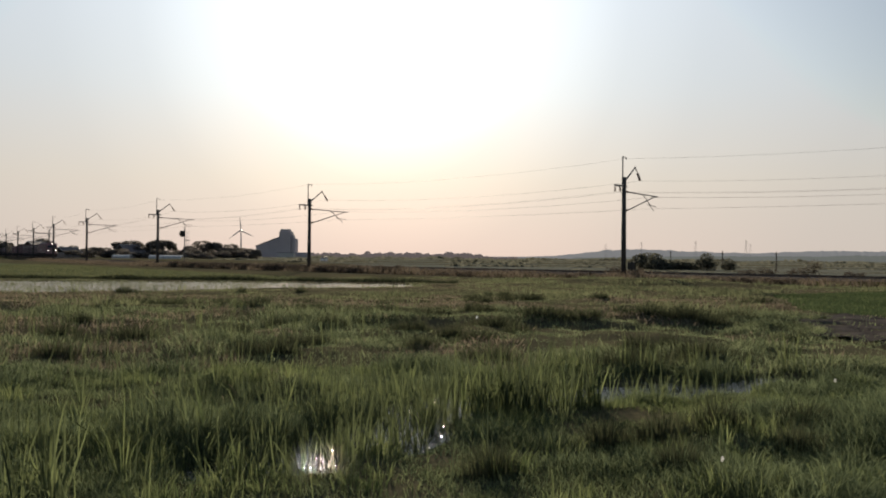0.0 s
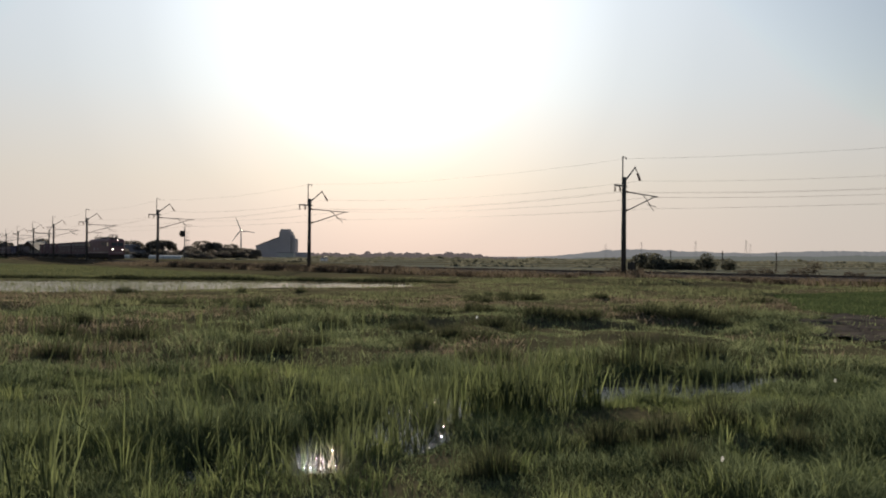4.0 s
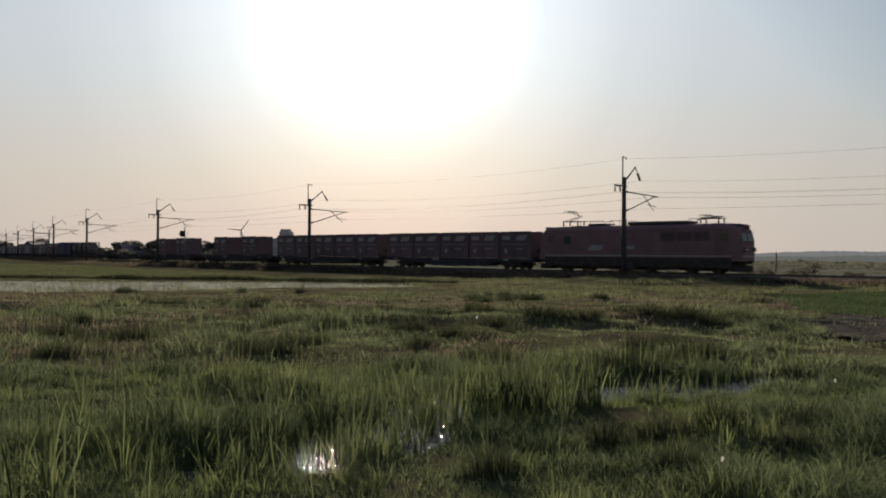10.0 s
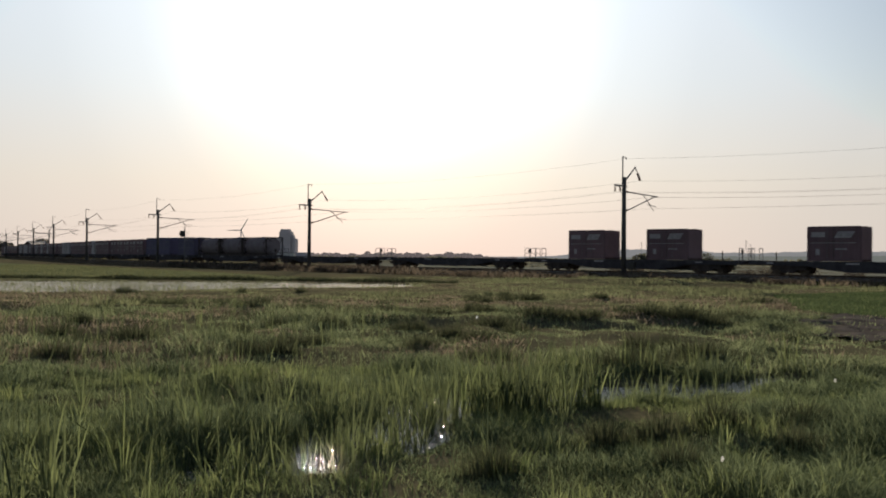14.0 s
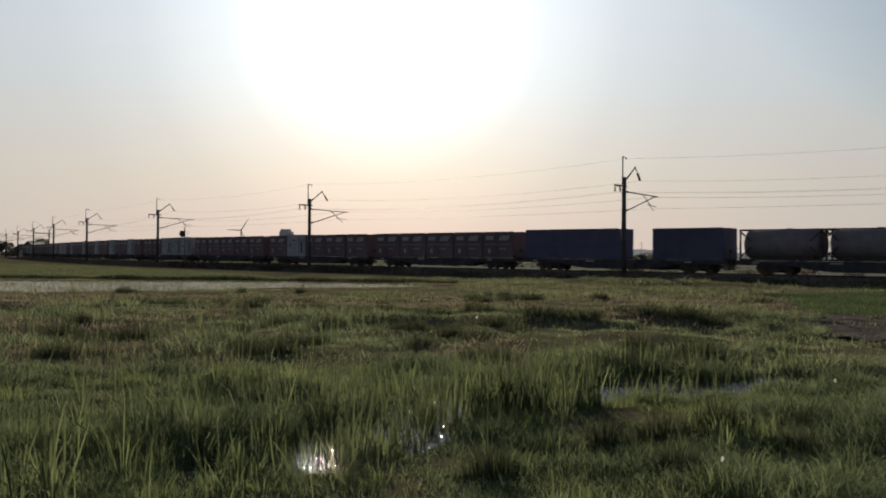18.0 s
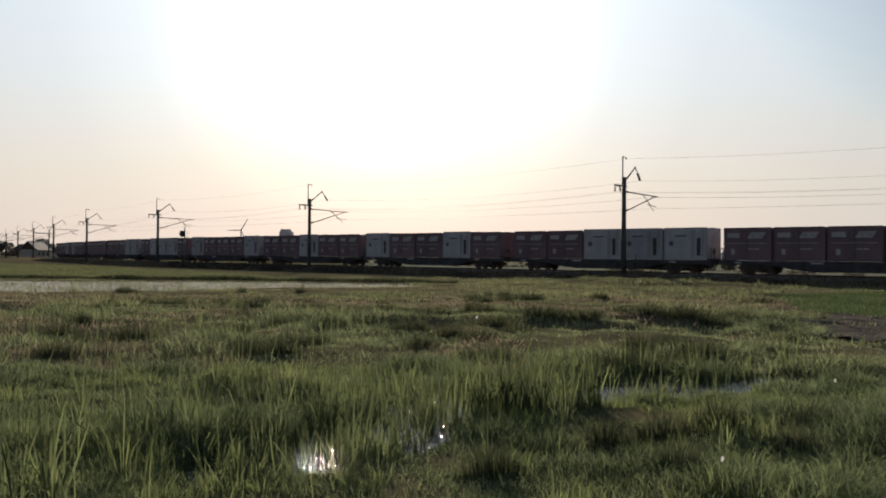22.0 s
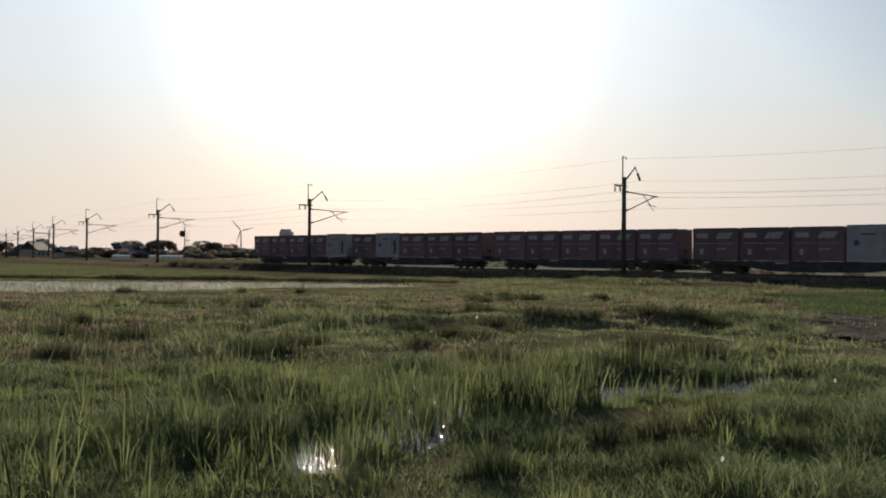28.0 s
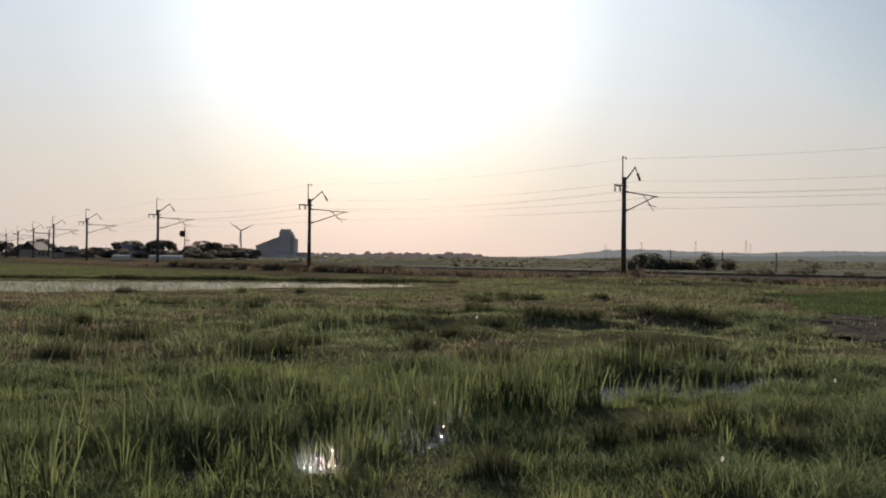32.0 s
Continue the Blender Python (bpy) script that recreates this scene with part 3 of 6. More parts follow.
# trackside signal
sig = empty("railway_signal", track_pose(-42.0, -2.9, 0.1), label="black round-headed railway signal on a slim mast", category="signal")
part("mast", a_tube((0, 0, -0.4), (0, 0, 5.6), 0.09, 0.07, 10), M_STEEL, sig, smooth=True)
bm = bmesh.new()
tube(bm, (-0.28, -0.25, 4.55), (-0.2, -0.25, 4.55), 0.45, 0.45, 20)
part("target_board", bm, M_BLACK, sig)
bm = bmesh.new()
box(bm, -0.2, 0.25, -0.42, -0.08, 4.2, 4.9, 0.03)
part("lamp_housing", bm, M_BLACK, sig)
for z in (4.35, 4.55, 4.75):
    bm = bmesh.new()
    tube(bm, (0.25, -0.25, z), (0.45, -0.25, z), 0.09, 0.1, 10)
    part("lens_hood", bm, M_BLACK, sig)
bm = bmesh.new()
for y in (0.28, 0.62):
    tube(bm, (0, y, 0.2), (0, y, 5.0), 0.018, 0.018, 5)
for k in range(15):
    tube(bm, (0, 0.28, 0.4 + k * 0.3), (0, 0.62, 0.4 + k * 0.3), 0.012, 0.012, 4)
part("ladder", bm, M_STEEL, sig)
part("platform", a_box(-0.3, 0.3, 0.05, 0.7, 3.6, 3.66), M_STEEL, sig)

# equipment box on a post near the pole
cab = empty("equipment_box", track_pose(32.0, -4.3, 0.0), label="dark steel trackside equipment box on a post", category="box")
part("cabinet", a_box(-0.25, 0.25, -0.2, 0.2, 0.85, 1.45, 0.02), M_BLACK, cab)
part("post", a_tube((0, 0, -0.3), (0, 0, 0.87), 0.06), M_BLACK, cab)
part("vent_pipe", a_tube((0.3, 0.1, -0.2), (0.3, 0.1, 2.0), 0.03), M_BLACK, cab)
part("cabinet_door", a_box(-0.2, 0.2, -0.215, -0.203, 0.9, 1.4), M_BLACK, cab)


# ---------------------------------------------------------------- the train (heights from the top of rail; x forward, -y towards the camera)
def add_bogie(root, x, wheelbase, radius, name="bogie"):
    """A bogie under a vehicle: side frames with springs, and its wheelsets."""
    bm = bmesh.new()
    for y in (-1.0, 1.0):
        prism(bm, [(-wheelbase / 2 - 0.35, 0.35), (-wheelbase / 2 - 0.35, 0.6), (-0.45, 0.66), (-0.3, 0.78), (0.3, 0.78), (0.45, 0.66), (wheelbase / 2 + 0.35, 0.6), (wheelbase / 2 + 0.35, 0.35), (wheelbase / 2 - 0.3, 0.35), (0.4, 0.16), (-0.4, 0.16), (-wheelbase / 2 + 0.3, 0.35)], y - 0.07, y + 0.07)
        for k in (-0.15, 0.15):
            tube(bm, (k, y, 0.3), (k, y, 0.62), 0.1, 0.1, 8)
    box(bm, -0.25, 0.25, -1.0, 1.0, 0.5, 0.7)
    # solid block added between the wheels to shut out light behind the bogie
    box(bm, -wheelbase / 2 - 0.5, wheelbase / 2 + 0.5, -0.42, 0.42, 0.14, 0.66)
    bogie = part(name, bm, M_UNDER, root)
    bogie.location = (x, 0, 0)
    for wx in (-wheelbase / 2, wheelbase / 2):
        bm = bmesh.new()
        for y in (-0.56, 0.56):
            o = 0.06 if y > 0 else -0.06
            tube(bm, (wx, y - o, radius), (wx, y + o, radius), radius, radius, 20)
            tube(bm, (wx, y - o * 1.5, radius), (wx, y - o, radius), radius + 0.03, radius + 0.03, 20)
        tube(bm, (wx, -1.05, radius), (wx, 1.05, radius), 0.08, 0.08, 8)
        part("wheelset", bm, M_WHEEL, bogie)
    return bogie


def make_flat_wagon():
    root = empty("container_flat_wagon", label="dark low container flat wagon with deep side sills", category="freight wagon", group="wagons of the freight train")
    # side sills that deepen between the bogies
    sill = [(-9.8, 1.0), (9.8, 1.0), (9.8, 0.68), (5.7, 0.66), (4.4, 0.40), (2.7, 0.22), (-2.7, 0.22), (-4.4, 0.40), (-5.7, 0.66), (-9.8, 0.68)]
    for y in (-1.25, 1.13):
        part("side_sill", prism(bmesh.new(), sill, y, y + 0.12), M_DECK, root)
    bm = bmesh.new()
    for x in range(-9, 10, 2):
        box(bm, x - 0.06, x + 0.06, -1.13, 1.13, 0.78, 0.97)
    box(bm, -9.8, 9.8, -0.25, 0.25, 0.7, 0.98)
    part("crossmembers", bm, M_UNDER, root)
    part("deck_plate", a_box(-9.75, 9.75, -1.12, 1.12, 0.975, 1.0), M_DECK, root)
    for x in (-9.9, 9.8):
        part("end_sill", a_box(x, x + 0.1, -1.25, 1.25, 0.68, 1.03), M_DECK, root)
    for x in (-7.1, 7.1):
        add_bogie(root, x, 1.9, 0.405)
    for sx in (-1, 1):
        bm = bmesh.new()
        box(bm, min(sx * 9.9, sx * 10.18), max(sx * 9.9, sx * 10.18), -0.12, 0.12, 0.75, 0.98, 0.03)
        part("coupler", bm, M_UNDER, root)
        x = sx * 9.85
        for y0, y1 in ((-1.15, -0.5), (0.5, 1.15)):
            bm = bmesh.new()
            for y in (y0, y1):
                tube(bm, (x, y, 1.0), (x, y, 1.95), 0.03, 0.03, 6)
            tube(bm, (x, y0, 1.95), (x, y1, 1.95), 0.03, 0.03, 6)
            tube(bm, (x, y0, 1.48), (x, y1, 1.48), 0.022, 0.022, 6)
            part("end_handrail", bm, M_STEEL, root)
    bm = bmesh.new()
    tube(bm, (9.72, -0.3, 1.0), (9.72, -0.3, 1.7), 0.025, 0.025, 6)
    tube(bm, (9.70, -0.3, 1.7), (9.74, -0.3, 1.7), 0.2, 0.2, 14)
    part("brake_wheel", bm, M_UNDER, root)
    part("air_tank", a_tube((-1.6, -0.7, 0.5), (-0.4, -0.7, 0.5), 0.18, 0.18, 12), M_UNDER, root, smooth=True)
    part("brake_box", a_box(0.6, 1.6, -1.15, -0.6, 0.35, 0.75, 0.03), M_UNDER, root)
    lock = None
    for k in range(6):
        x = -9.6 + 3.84 * k
        for y in (-1.12, 1.0):
            if lock is None:
                lock = part("twist_lock", a_box(-0.16, 0.16, 0, 0.12, 1.0, 1.02), M_UNDER, root)
                lock.location = (x, y, 0)
            else:
                again(lock, Matrix.Translation((x, y, 0)), root)
    for x, w in ((-8.6, 0.5), (-3.0, 0.9), (6.3, 0.6)):
        part("stencilled_bar", a_box(x, x + w, -1.256, -1.251, 0.8, 0.9), M_MARK, root)
    return root


def ribbed_shell(root, length, width, height, ribs, material, depth=0.03):
    """A box with pressed vertical ribs in its long sides, and a slightly pitched roof."""
    hl, hw = length / 2 - 0.03, width / 2
    step = 2 * hl / ribs
    near = []
    for k in range(ribs):
        x = -hl + step * k
        near += [(x, hw - depth), (x + step * 0.5, hw - depth), (x + step * 0.58, hw - 0.004), (x + step * 0.92, hw - 0.004)]
    near.append((hl, hw - depth))
    plan = [(x, -y) for x, y in near] + [(-x, y) for x, y in near]
    loft_bm = loft(bmesh.new(), [[(x, y, z) for x, y in plan] for z in (0.1, height - 0.1)])
    part("shell", loft_bm, material, root)
    bm = bmesh.new()
    pts = [(-hw + 0.02, height - 0.07), (0.0, height), (hw - 0.02, height - 0.07), (hw - 0.02, height - 0.098), (-hw + 0.02, height - 0.098)]
    loft(bm, [[(x, y, z) for y, z in pts] for x in (-hl - 0.01, hl + 0.01)])
    part("roof", bm, material, root)


def container_frame(root, length, width, height, material):
    hl, hw = length / 2, width / 2
    post = None
    for sx in (-1, 1):
        for sy in (-1, 1):
            if post is None:
                post = part("corner_post", a_box(-0.06, 0.06, -0.06, 0.06, 0.0, height - 0.04, 0.01), material, root)
                post.location = (sx * (hl - 0.06), sy * (hw - 0.06), 0)
            else:
                again(post, Matrix.Translation((sx * (hl - 0.06), sy * (hw - 0.06), 0)), root)
    rail = None
    for sy in (-1, 1):
        for z in (0.0, height - 0.13):
            if rail is None:
                rail = part("side_rail", a_box(-hl + 0.06, hl - 0.06, -0.04, 0.04, 0, 0.12, 0.01), material, root)
                rail.location = (0, sy * (hw - 0.045), z)
            else:
                again(rail, Matrix.Translation((0, sy * (hw - 0.045), z)), root)
    for sx in (-1, 1):
        part("end_door", a_box(min(sx * (hl - 0.03), sx * (hl - 0.005)), max(sx * (hl - 0.03), sx * (hl - 0.005)), -hw + 0.14, hw - 0.14, 0.16, height - 0.2, 0.008), material, root)


def slanted(x, z, w, h, lean, y=-1.232):
    """A thin leaning plate on the near side."""
    return prism(bmesh.new(), [(x, z), (x + w, z), (x + w + lean, z + h), (x + lean, z + h)], y - 0.004, y)


def make_small_container():
    root = empty("freight_container", label="maroon twelve-foot freight container with pale markings", category="container", group="maroon containers on the train")
    ribbed_shell(root, 3.70, 2.45, 2.5, 9, M_MAROON)
    container_frame(root, 3.70, 2.45, 2.5, M_MAROON)
    part("side_door_seam", a_box(-0.02, 0.02, -1.236, -1.228, 0.16, 2.3), M_BLACK, root)
    part("pale_panel", slanted(-1.55, 1.72, 0.95, 0.36, 0.0), M_MARK, root, "pale rectangular panel")
    part("emblem", slanted(0.0, 1.66, 1.15, 0.46, 0.28), M_MARK, root, "pale slanted emblem")
    part("emblem_line", slanted(-1.6, 1.28, 3.1, 0.05, 0.0), M_MARK, root)
    part("label_bar", slanted(-1.25, 0.45, 0.28, 0.42, 0.0), M_MARK, root)
    part("text_bar", slanted(0.1, 0.82, 0.8, 0.1, 0.0), M_MARK, root)
    for sx in (-0.45, 0.5):
        part("lock_rod", a_tube((sx, -1.238, 0.2), (sx, -1.238, 2.3), 0.018, 0.018, 6), M_STEEL, root)
    return root


def make_white_container():
    root = empty("refrigerated_container", label="white twelve-foot insulated freight container", category="container", group="white containers on the train")
    ribbed_shell(root, 3.70, 2.45, 2.58, 6, M_WHITEBOX, 0.015)
    container_frame(root, 3.70, 2.45, 2.58, M_WHITEBOX)
    part("door_recess", a_box(1.0, 1.32, -1.236, -1.228, 0.35, 1.75), M_BLACK, root, "dark narrow grille")
    part("door_seam", a_box(0.55, 0.58, -1.236, -1.228, 0.16, 2.4), M_STEEL, root)
    bm = bmesh.new()
    tube(bm, (-1.2, -1.236, 1.3), (-1.2, -1.228, 1.3), 0.2, 0.2, 16)
    part("round_emblem", bm, M_MARKBLUE, root, "dark blue round emblem")
    part("text_bar", slanted(-0.9, 1.85, 1.0, 0.12, 0.0), M_MARKBLUE, root)
    for sx in (0.75, 1.5):
        part("lock_rod", a_tube((sx, -1.238, 0.2), (sx, -1.238, 2.4), 0.02, 0.02, 6), M_STEEL, root)
    return root


def make_long_container(length, height):
    root = empty("long_container", label="dark blue ribbed long freight container", category="container", group="blue containers on the train")
    ribbed_shell(root, length, 2.49, height, int(length * 3.2), M_BLUEBOX)
    container_frame(root, length, 2.49, height, M_BLUEBOX)
    part("pale_stripe", a_box(-length / 2 + 0.4, length / 2 - 0.5, -1.262, -1.252, 0.95, 1.08), M_MARKBLUE, root)
    part("text_bar", slanted(length / 2 - 1.6, 1.85, 1.0, 0.2, 0.0, -1.252), M_MARKBLUE, root)
    return root


def make_tank_container():
    root = empty("tank_container", label="grey steel tank container in an open frame", category="container", group="tank containers on the train")
    bm = bmesh.new()
    rings = []
    for x, r in ((-2.92, 0.35), (-2.87, 0.75), (-2.76, 1.0), (-2.56, 1.11), (2.56, 1.11), (2.76, 1.0), (2.87, 0.75), (2.92, 0.35)):
        rings.append([(x, r * math.cos(k * math.tau / 28), 1.23 + r * math.sin(k * math.tau / 28)) for k in range(28)])
    loft(bm, rings)
    part("barrel", bm, M_TANK, root, smooth=True)
    for x in (-1.5, 0.0, 1.5):
        part("barrel_band", a_tube((x - 0.05, 0, 1.23), (x + 0.05, 0, 1.23), 1.122, 1.122, 28), M_STEEL, root)
    for sx in (-1, 1):
        bm = bmesh.new()
        x = sx * 2.97
        for sy in (-1, 1):
            box(bm, x - 0.06, x + 0.06, sy * 1.17 - 0.06, sy * 1.17 + 0.06, 0, 2.36)
        box(bm, x - 0.05, x + 0.05, -1.17, 1.17, 0.0, 0.13)
        box(bm, x - 0.05, x + 0.05, -1.17, 1.17, 2.24, 2.36)
        for sy in (-1, 1):
            tube(bm, (x, sy * 1.12, 2.2), (x, sy * 0.4, 1.85), 0.04, 0.04, 6)
            tube(bm, (x, sy * 1.12, 0.2), (x, sy * 0.4, 0.6), 0.04, 0.04, 6)
            tube(bm, (x, sy * 1.15, 2.2), (x - sx * 0.8, sy * 1.14, 1.45), 0.045, 0.045, 6)
            tube(bm, (x, sy * 1.15, 0.3), (x - sx * 0.8, sy * 1.14, 1.05), 0.045, 0.045, 6)
        part("end_frame", bm, M_UNDER, root)
    for sy in (-1, 1):
        part("top_rail", a_box(-2.92, 2.92, sy * 1.17 - 0.045, sy * 1.17 + 0.045, 2.27, 2.35), M_UNDER, root)
        part("base_rail", a_box(-2.92, 2.92, sy * 1.17 - 0.05, sy * 1.17 + 0.05, 0.0, 0.14), M_UNDER, root)
    part("walkway", a_box(-2.9, 2.9, -0.25, 0.25, 2.33, 2.37), M_STEEL, root)
    part("manhole", a_tube((0.3, 0, 2.24), (0.3, 0, 2.42), 0.28, 0.26, 14), M_STEEL, root)
    part("saddle", a_box(-2.3, 2.3, -0.7, 0.7, 0.14, 0.5), M_UNDER, root)
    return root


def make_pantograph(root, x, raised):
    """A single-arm collector on the roof; folded flat or raised."""
    base = part("pantograph", a_box(x - 0.9, x + 0.9, -0.55, 0.55, 4.30, 4.36), M_STEEL, root, "raised steel pantograph" if raised else "folded steel pantograph")
    for px in (x - 0.75, x + 0.75):
        for y in (-0.5, 0.5):
            part("support_insulator", a_tube((px, y, 3.9), (px, y, 4.3), 0.07, 0.05, 8), M_INSUL, base)
    bm = bmesh.new()
    if raised:
        for y in (-0.35, 0.35):
            tube(bm, (x - 0.7, y, 4.36), (x + 0.75, y * 0.6, 4.78), 0.03, 0.03, 6)
            tube(bm, (x + 0.75, y * 0.6, 4.78), (x - 0.35, y, 5.2), 0.025, 0.025, 6)
    else:
        for y in (-0.35, 0.35):
            tube(bm, (x - 0.8, y, 4.38), (x + 0.9, y * 0.6, 4.47), 0.03, 0.03, 6)
            tube(bm, (x + 0.9, y * 0.6, 4.47), (x - 0.6, y, 4.55), 0.025, 0.025, 6)
    part("arm", bm, M_STEEL, base)
    top = 5.22 if raised else 4.58
    hx = x - 0.35 if raised else x - 0.55
    bm = bmesh.new()
    for dx in (-0.22, 0.22):
        box(bm, hx + dx - 0.04, hx + dx + 0.04, -0.55, 0.55, top, top + 0.05)
        for sy in (-1, 1):
            tube(bm, (hx + dx, sy * 0.55, top + 0.02), (hx + dx, sy * 0.9, top - 0.18), 0.025, 0.02, 6)
    part("collector_head", bm, M_STEEL, base)


def loco_ring(x, w, zs, roof):
    """One cross-section of the body: sill, waist, eaves and cambered roof."""
    h = w / 2
    side = [(h, 0.95), (h, 1.6), (h, 2.5), (h * 0.985, zs), (h * 0.93, zs + 0.14), (h * 0.75, roof - 0.08), (h * 0.4, roof), (0, roof + 0.02)]
    pts = [(x, -y, z) for y, z in side] + [(x, y, z) for y, z in side[-2::-1]]
    return pts


def make_locomotive():
    root = empty("electric_locomotive", label="dark red electric freight locomotive with lit headlamps", category="locomotive")
    L = 9.45
    bm = bmesh.new()
    rings = []
    for x, w, zs, roof in ((-L, 2.3, 3.2, 3.5), (-L + 0.25, 2.6, 3.35, 3.72), (-L + 0.7, 2.78, 3.45, 3.86), (-L + 2.2, 2.8, 3.5, 3.92), (-3, 2.8, 3.5, 3.92), (3, 2.8, 3.5, 3.92), (L - 2.2, 2.8, 3.5, 3.92), (L - 0.7, 2.78, 3.45, 3.86), (L - 0.25, 2.6, 3.35, 3.72), (L, 2.3, 3.2, 3.5)):
        ring = loco_ring(x, w, zs, roof)
        # the cab front leans back above the waist
        if abs(x) > L - 0.3:
            ring = [(px - math.copysign(max(0.0, pz - 2.35) * 0.22, x), py, pz) for px, py, pz in ring]
        rings.append(ring)
    loft(bm, rings)
    part("body", bm, M_LOCO, root, smooth=False)
    part("skirt", a_box(-L + 0.75, L - 0.75, -1.408, 1.408, 0.40, 1.2, 0.02), M_UNDER, root, "dark grimy underframe skirt")
    for y in (-1.415, 1.403):
        part("waist_stripe", a_box(-L + 0.75, L - 0.75, y, y + 0.012, 1.30, 1.37), M_CREAM, root, "pale waist stripe")
    for sx in (-1, 1):
        part("front_stripe", a_box(min(sx * L, sx * (L + 0.012)), max(sx * L, sx * (L + 0.012)), -1.1, 1.1, 1.30, 1.37), M_CREAM, root, "pale stripe")
        # windscreens follow the lean of the cab
        for y0, y1 in ((-1.0, -0.06), (0.06, 1.0)):
            bm = bmesh.new()
            pts = []
            for z in (2.48, 3.12):
                for y in (y0, y1):
                    pts.append((sx * (L + 0.012 - max(0.0, z - 2.35) * 0.22), y, z))
            v = [bm.verts.new(p) for p in pts] + [bm.verts.new((p[0] - sx * 0.05, p[1], p[2])) for p in pts]
            for f in ((0, 1, 3, 2), (4, 5, 7, 6), (0, 1, 5, 4), (2, 3, 7, 6), (0, 2, 6, 4), (1, 3, 7, 5)):
                bm.faces.new([v[i] for i in f])
            part("windscreen", bm, M_GLASS, root, "dark reflecting windscreen")
        for y in (-0.82, 0.82):
            lamp = part("headlamp", a_tube((sx * (L - 0.05), y, 1.85), (sx * (L + 0.06), y, 1.85), 0.17, 0.17, 16), M_STEEL, root, "lit headlamp" if sx > 0 else "")
            bm = a_tube((sx * (L + 0.05), y, 1.85), (sx * (L + 0.075), y, 1.85), 0.08, 0.08, 16)
            part("lamp_glass", bm, M_HEAD if sx > 0 else M_GLASS, lamp)
            bm = bmesh.new()
            for r in (0.17, 0.115):
                tube(bm, (sx * (L + 0.055), y, 1.85), (sx * (L + 0.22), y, 1.85), r, r, 16, caps=False)
            part("lamp_hood", bm, M_BLACK, lamp)
        part("top_lamp", a_tube((sx * (L - 0.5), 0, 3.6), (sx * (L - 0.12), 0, 3.6), 0.08, 0.08, 14), M_HEAD if sx > 0 else M_GLASS, root)
        bm = bmesh.new()
        for r in (0.15, 0.09):
            tube(bm, (sx * (L - 0.5), 0, 3.6), (sx * (L + 0.05), 0, 3.6), r, r, 14, caps=False)
        part("top_lamp_hood", bm, M_LOCO, root)
        for y in (-1.413, 1.401):
            part("cab_side_window", a_box(sx * (L - 1.35) - 0.3, sx * (L - 1.35) + 0.3, y, y + 0.012, 2.45, 3.05), M_GLASS, root)
            part("cab_door", a_box(sx * (L - 2.3) - 0.32, sx * (L - 2.3) + 0.32, y + 0.002, y + 0.012, 1.5, 3.2), M_LOCO, root)
        bm = bmesh.new()
        for y in (-1.44, 1.44):
            for dx in (-0.36, 0.36):
                tube(bm, (sx * (L - 2.3) + dx, y, 1.1), (sx * (L - 2.3) + dx, y, 2.6), 0.015, 0.015, 5)
        part("door_handrail", bm, M_STEEL, root)
        part("coupler", a_box(min(sx * (L - 0.1), sx * (L + 0.35)), max(sx * (L - 0.1), sx * (L + 0.35)), -0.13, 0.13, 0.72, 1.0, 0.03), M_UNDER, root)
        part("snow_plough", prism(bmesh.new(), [(sx * (L - 0.9), 0.15), (sx * (L - 0.1), 0.12), (sx * (L - 0.15), 0.62), (sx * (L - 0.9), 0.62)], -1.25, 1.25), M_UNDER, root)
        part("cab_visor", a_box(min(sx * (L - 1.1), sx * (L - 0.45)), max(sx * (L - 1.1), sx * (L - 0.45)), -1.0, 1.0, 3.70, 3.84, 0.03), M_ROOF, root)
    for x in (2.7, 4.15, 5.6):
        bm = bmesh.new()
        for k in range(7):
            box(bm, x, x + 1.3, -1.416, -1.402, 2.55 + 0.1 * k, 2.6 + 0.1 * k)
        part("side_louvre", bm, M_BLACK, root, "dark louvred air intake")
    part("side_window", a_box(-6.7, -6.0, -1.416, -1.402, 2.3, 3.0), M_BLACK, root)
    part("side_emblem", slanted(-4.2, 1.75, 1.3, 0.45, 0.3, -1.404), M_MARK, root, "pale slanted emblem")
    part("number_bar", slanted(-0.9, 1.85, 1.2, 0.3, 0.0, -1.404), M_MARK, root)
    # roof gear
    part("roof_hatch", a_box(-0.6, 4.8, -0.95, 0.95, 3.9, 4.16, 0.06), M_ROOF, root, "long dark roof hatch")
    part("roof_box", a_box(-4.6, -2.8, -0.8, 0.8, 3.9, 4.08, 0.05), M_ROOF, root)
    make_pantograph(root, -6.6, True)
    make_pantograph(root, 6.5, False)
    for x0, x1 in ((-5.4, -3.0), (-2.4, -0.8), (4.9, 5.6)):
        bm = bmesh.new()
        for x in (x0, x1):
            tube(bm, (x, -0.75, 3.9), (x, -0.75, 4.3), 0.03, 0.03, 6)
            tube(bm, (x, 0.75, 3.9), (x, 0.75, 4.3), 0.03, 0.03, 6)
        for y in (-0.75, 0.75):
            tube(bm, (x0, y, 4.3), (x1, y, 4.3), 0.025, 0.025, 6)
        part("roof_busbar", bm, M_STEEL, root)
    for x in (-6.0, 0.0, 6.0):
        add_bogie(root, x, 2.3, 0.56)
    for x in (-3.0, 3.0):
        part("equipment_case", a_box(x - 1.35, x + 1.35, -1.25, 1.25, 0.2, 0.56, 0.04), M_UNDER, root)
    for x in (-8.4, 8.4):
        for y in (-1.32, 1.26):
            part("cab_step", a_box(x - 0.3, x + 0.3, y, y + 0.06, 0.3, 0.9), M_UNDER, root)
    return root


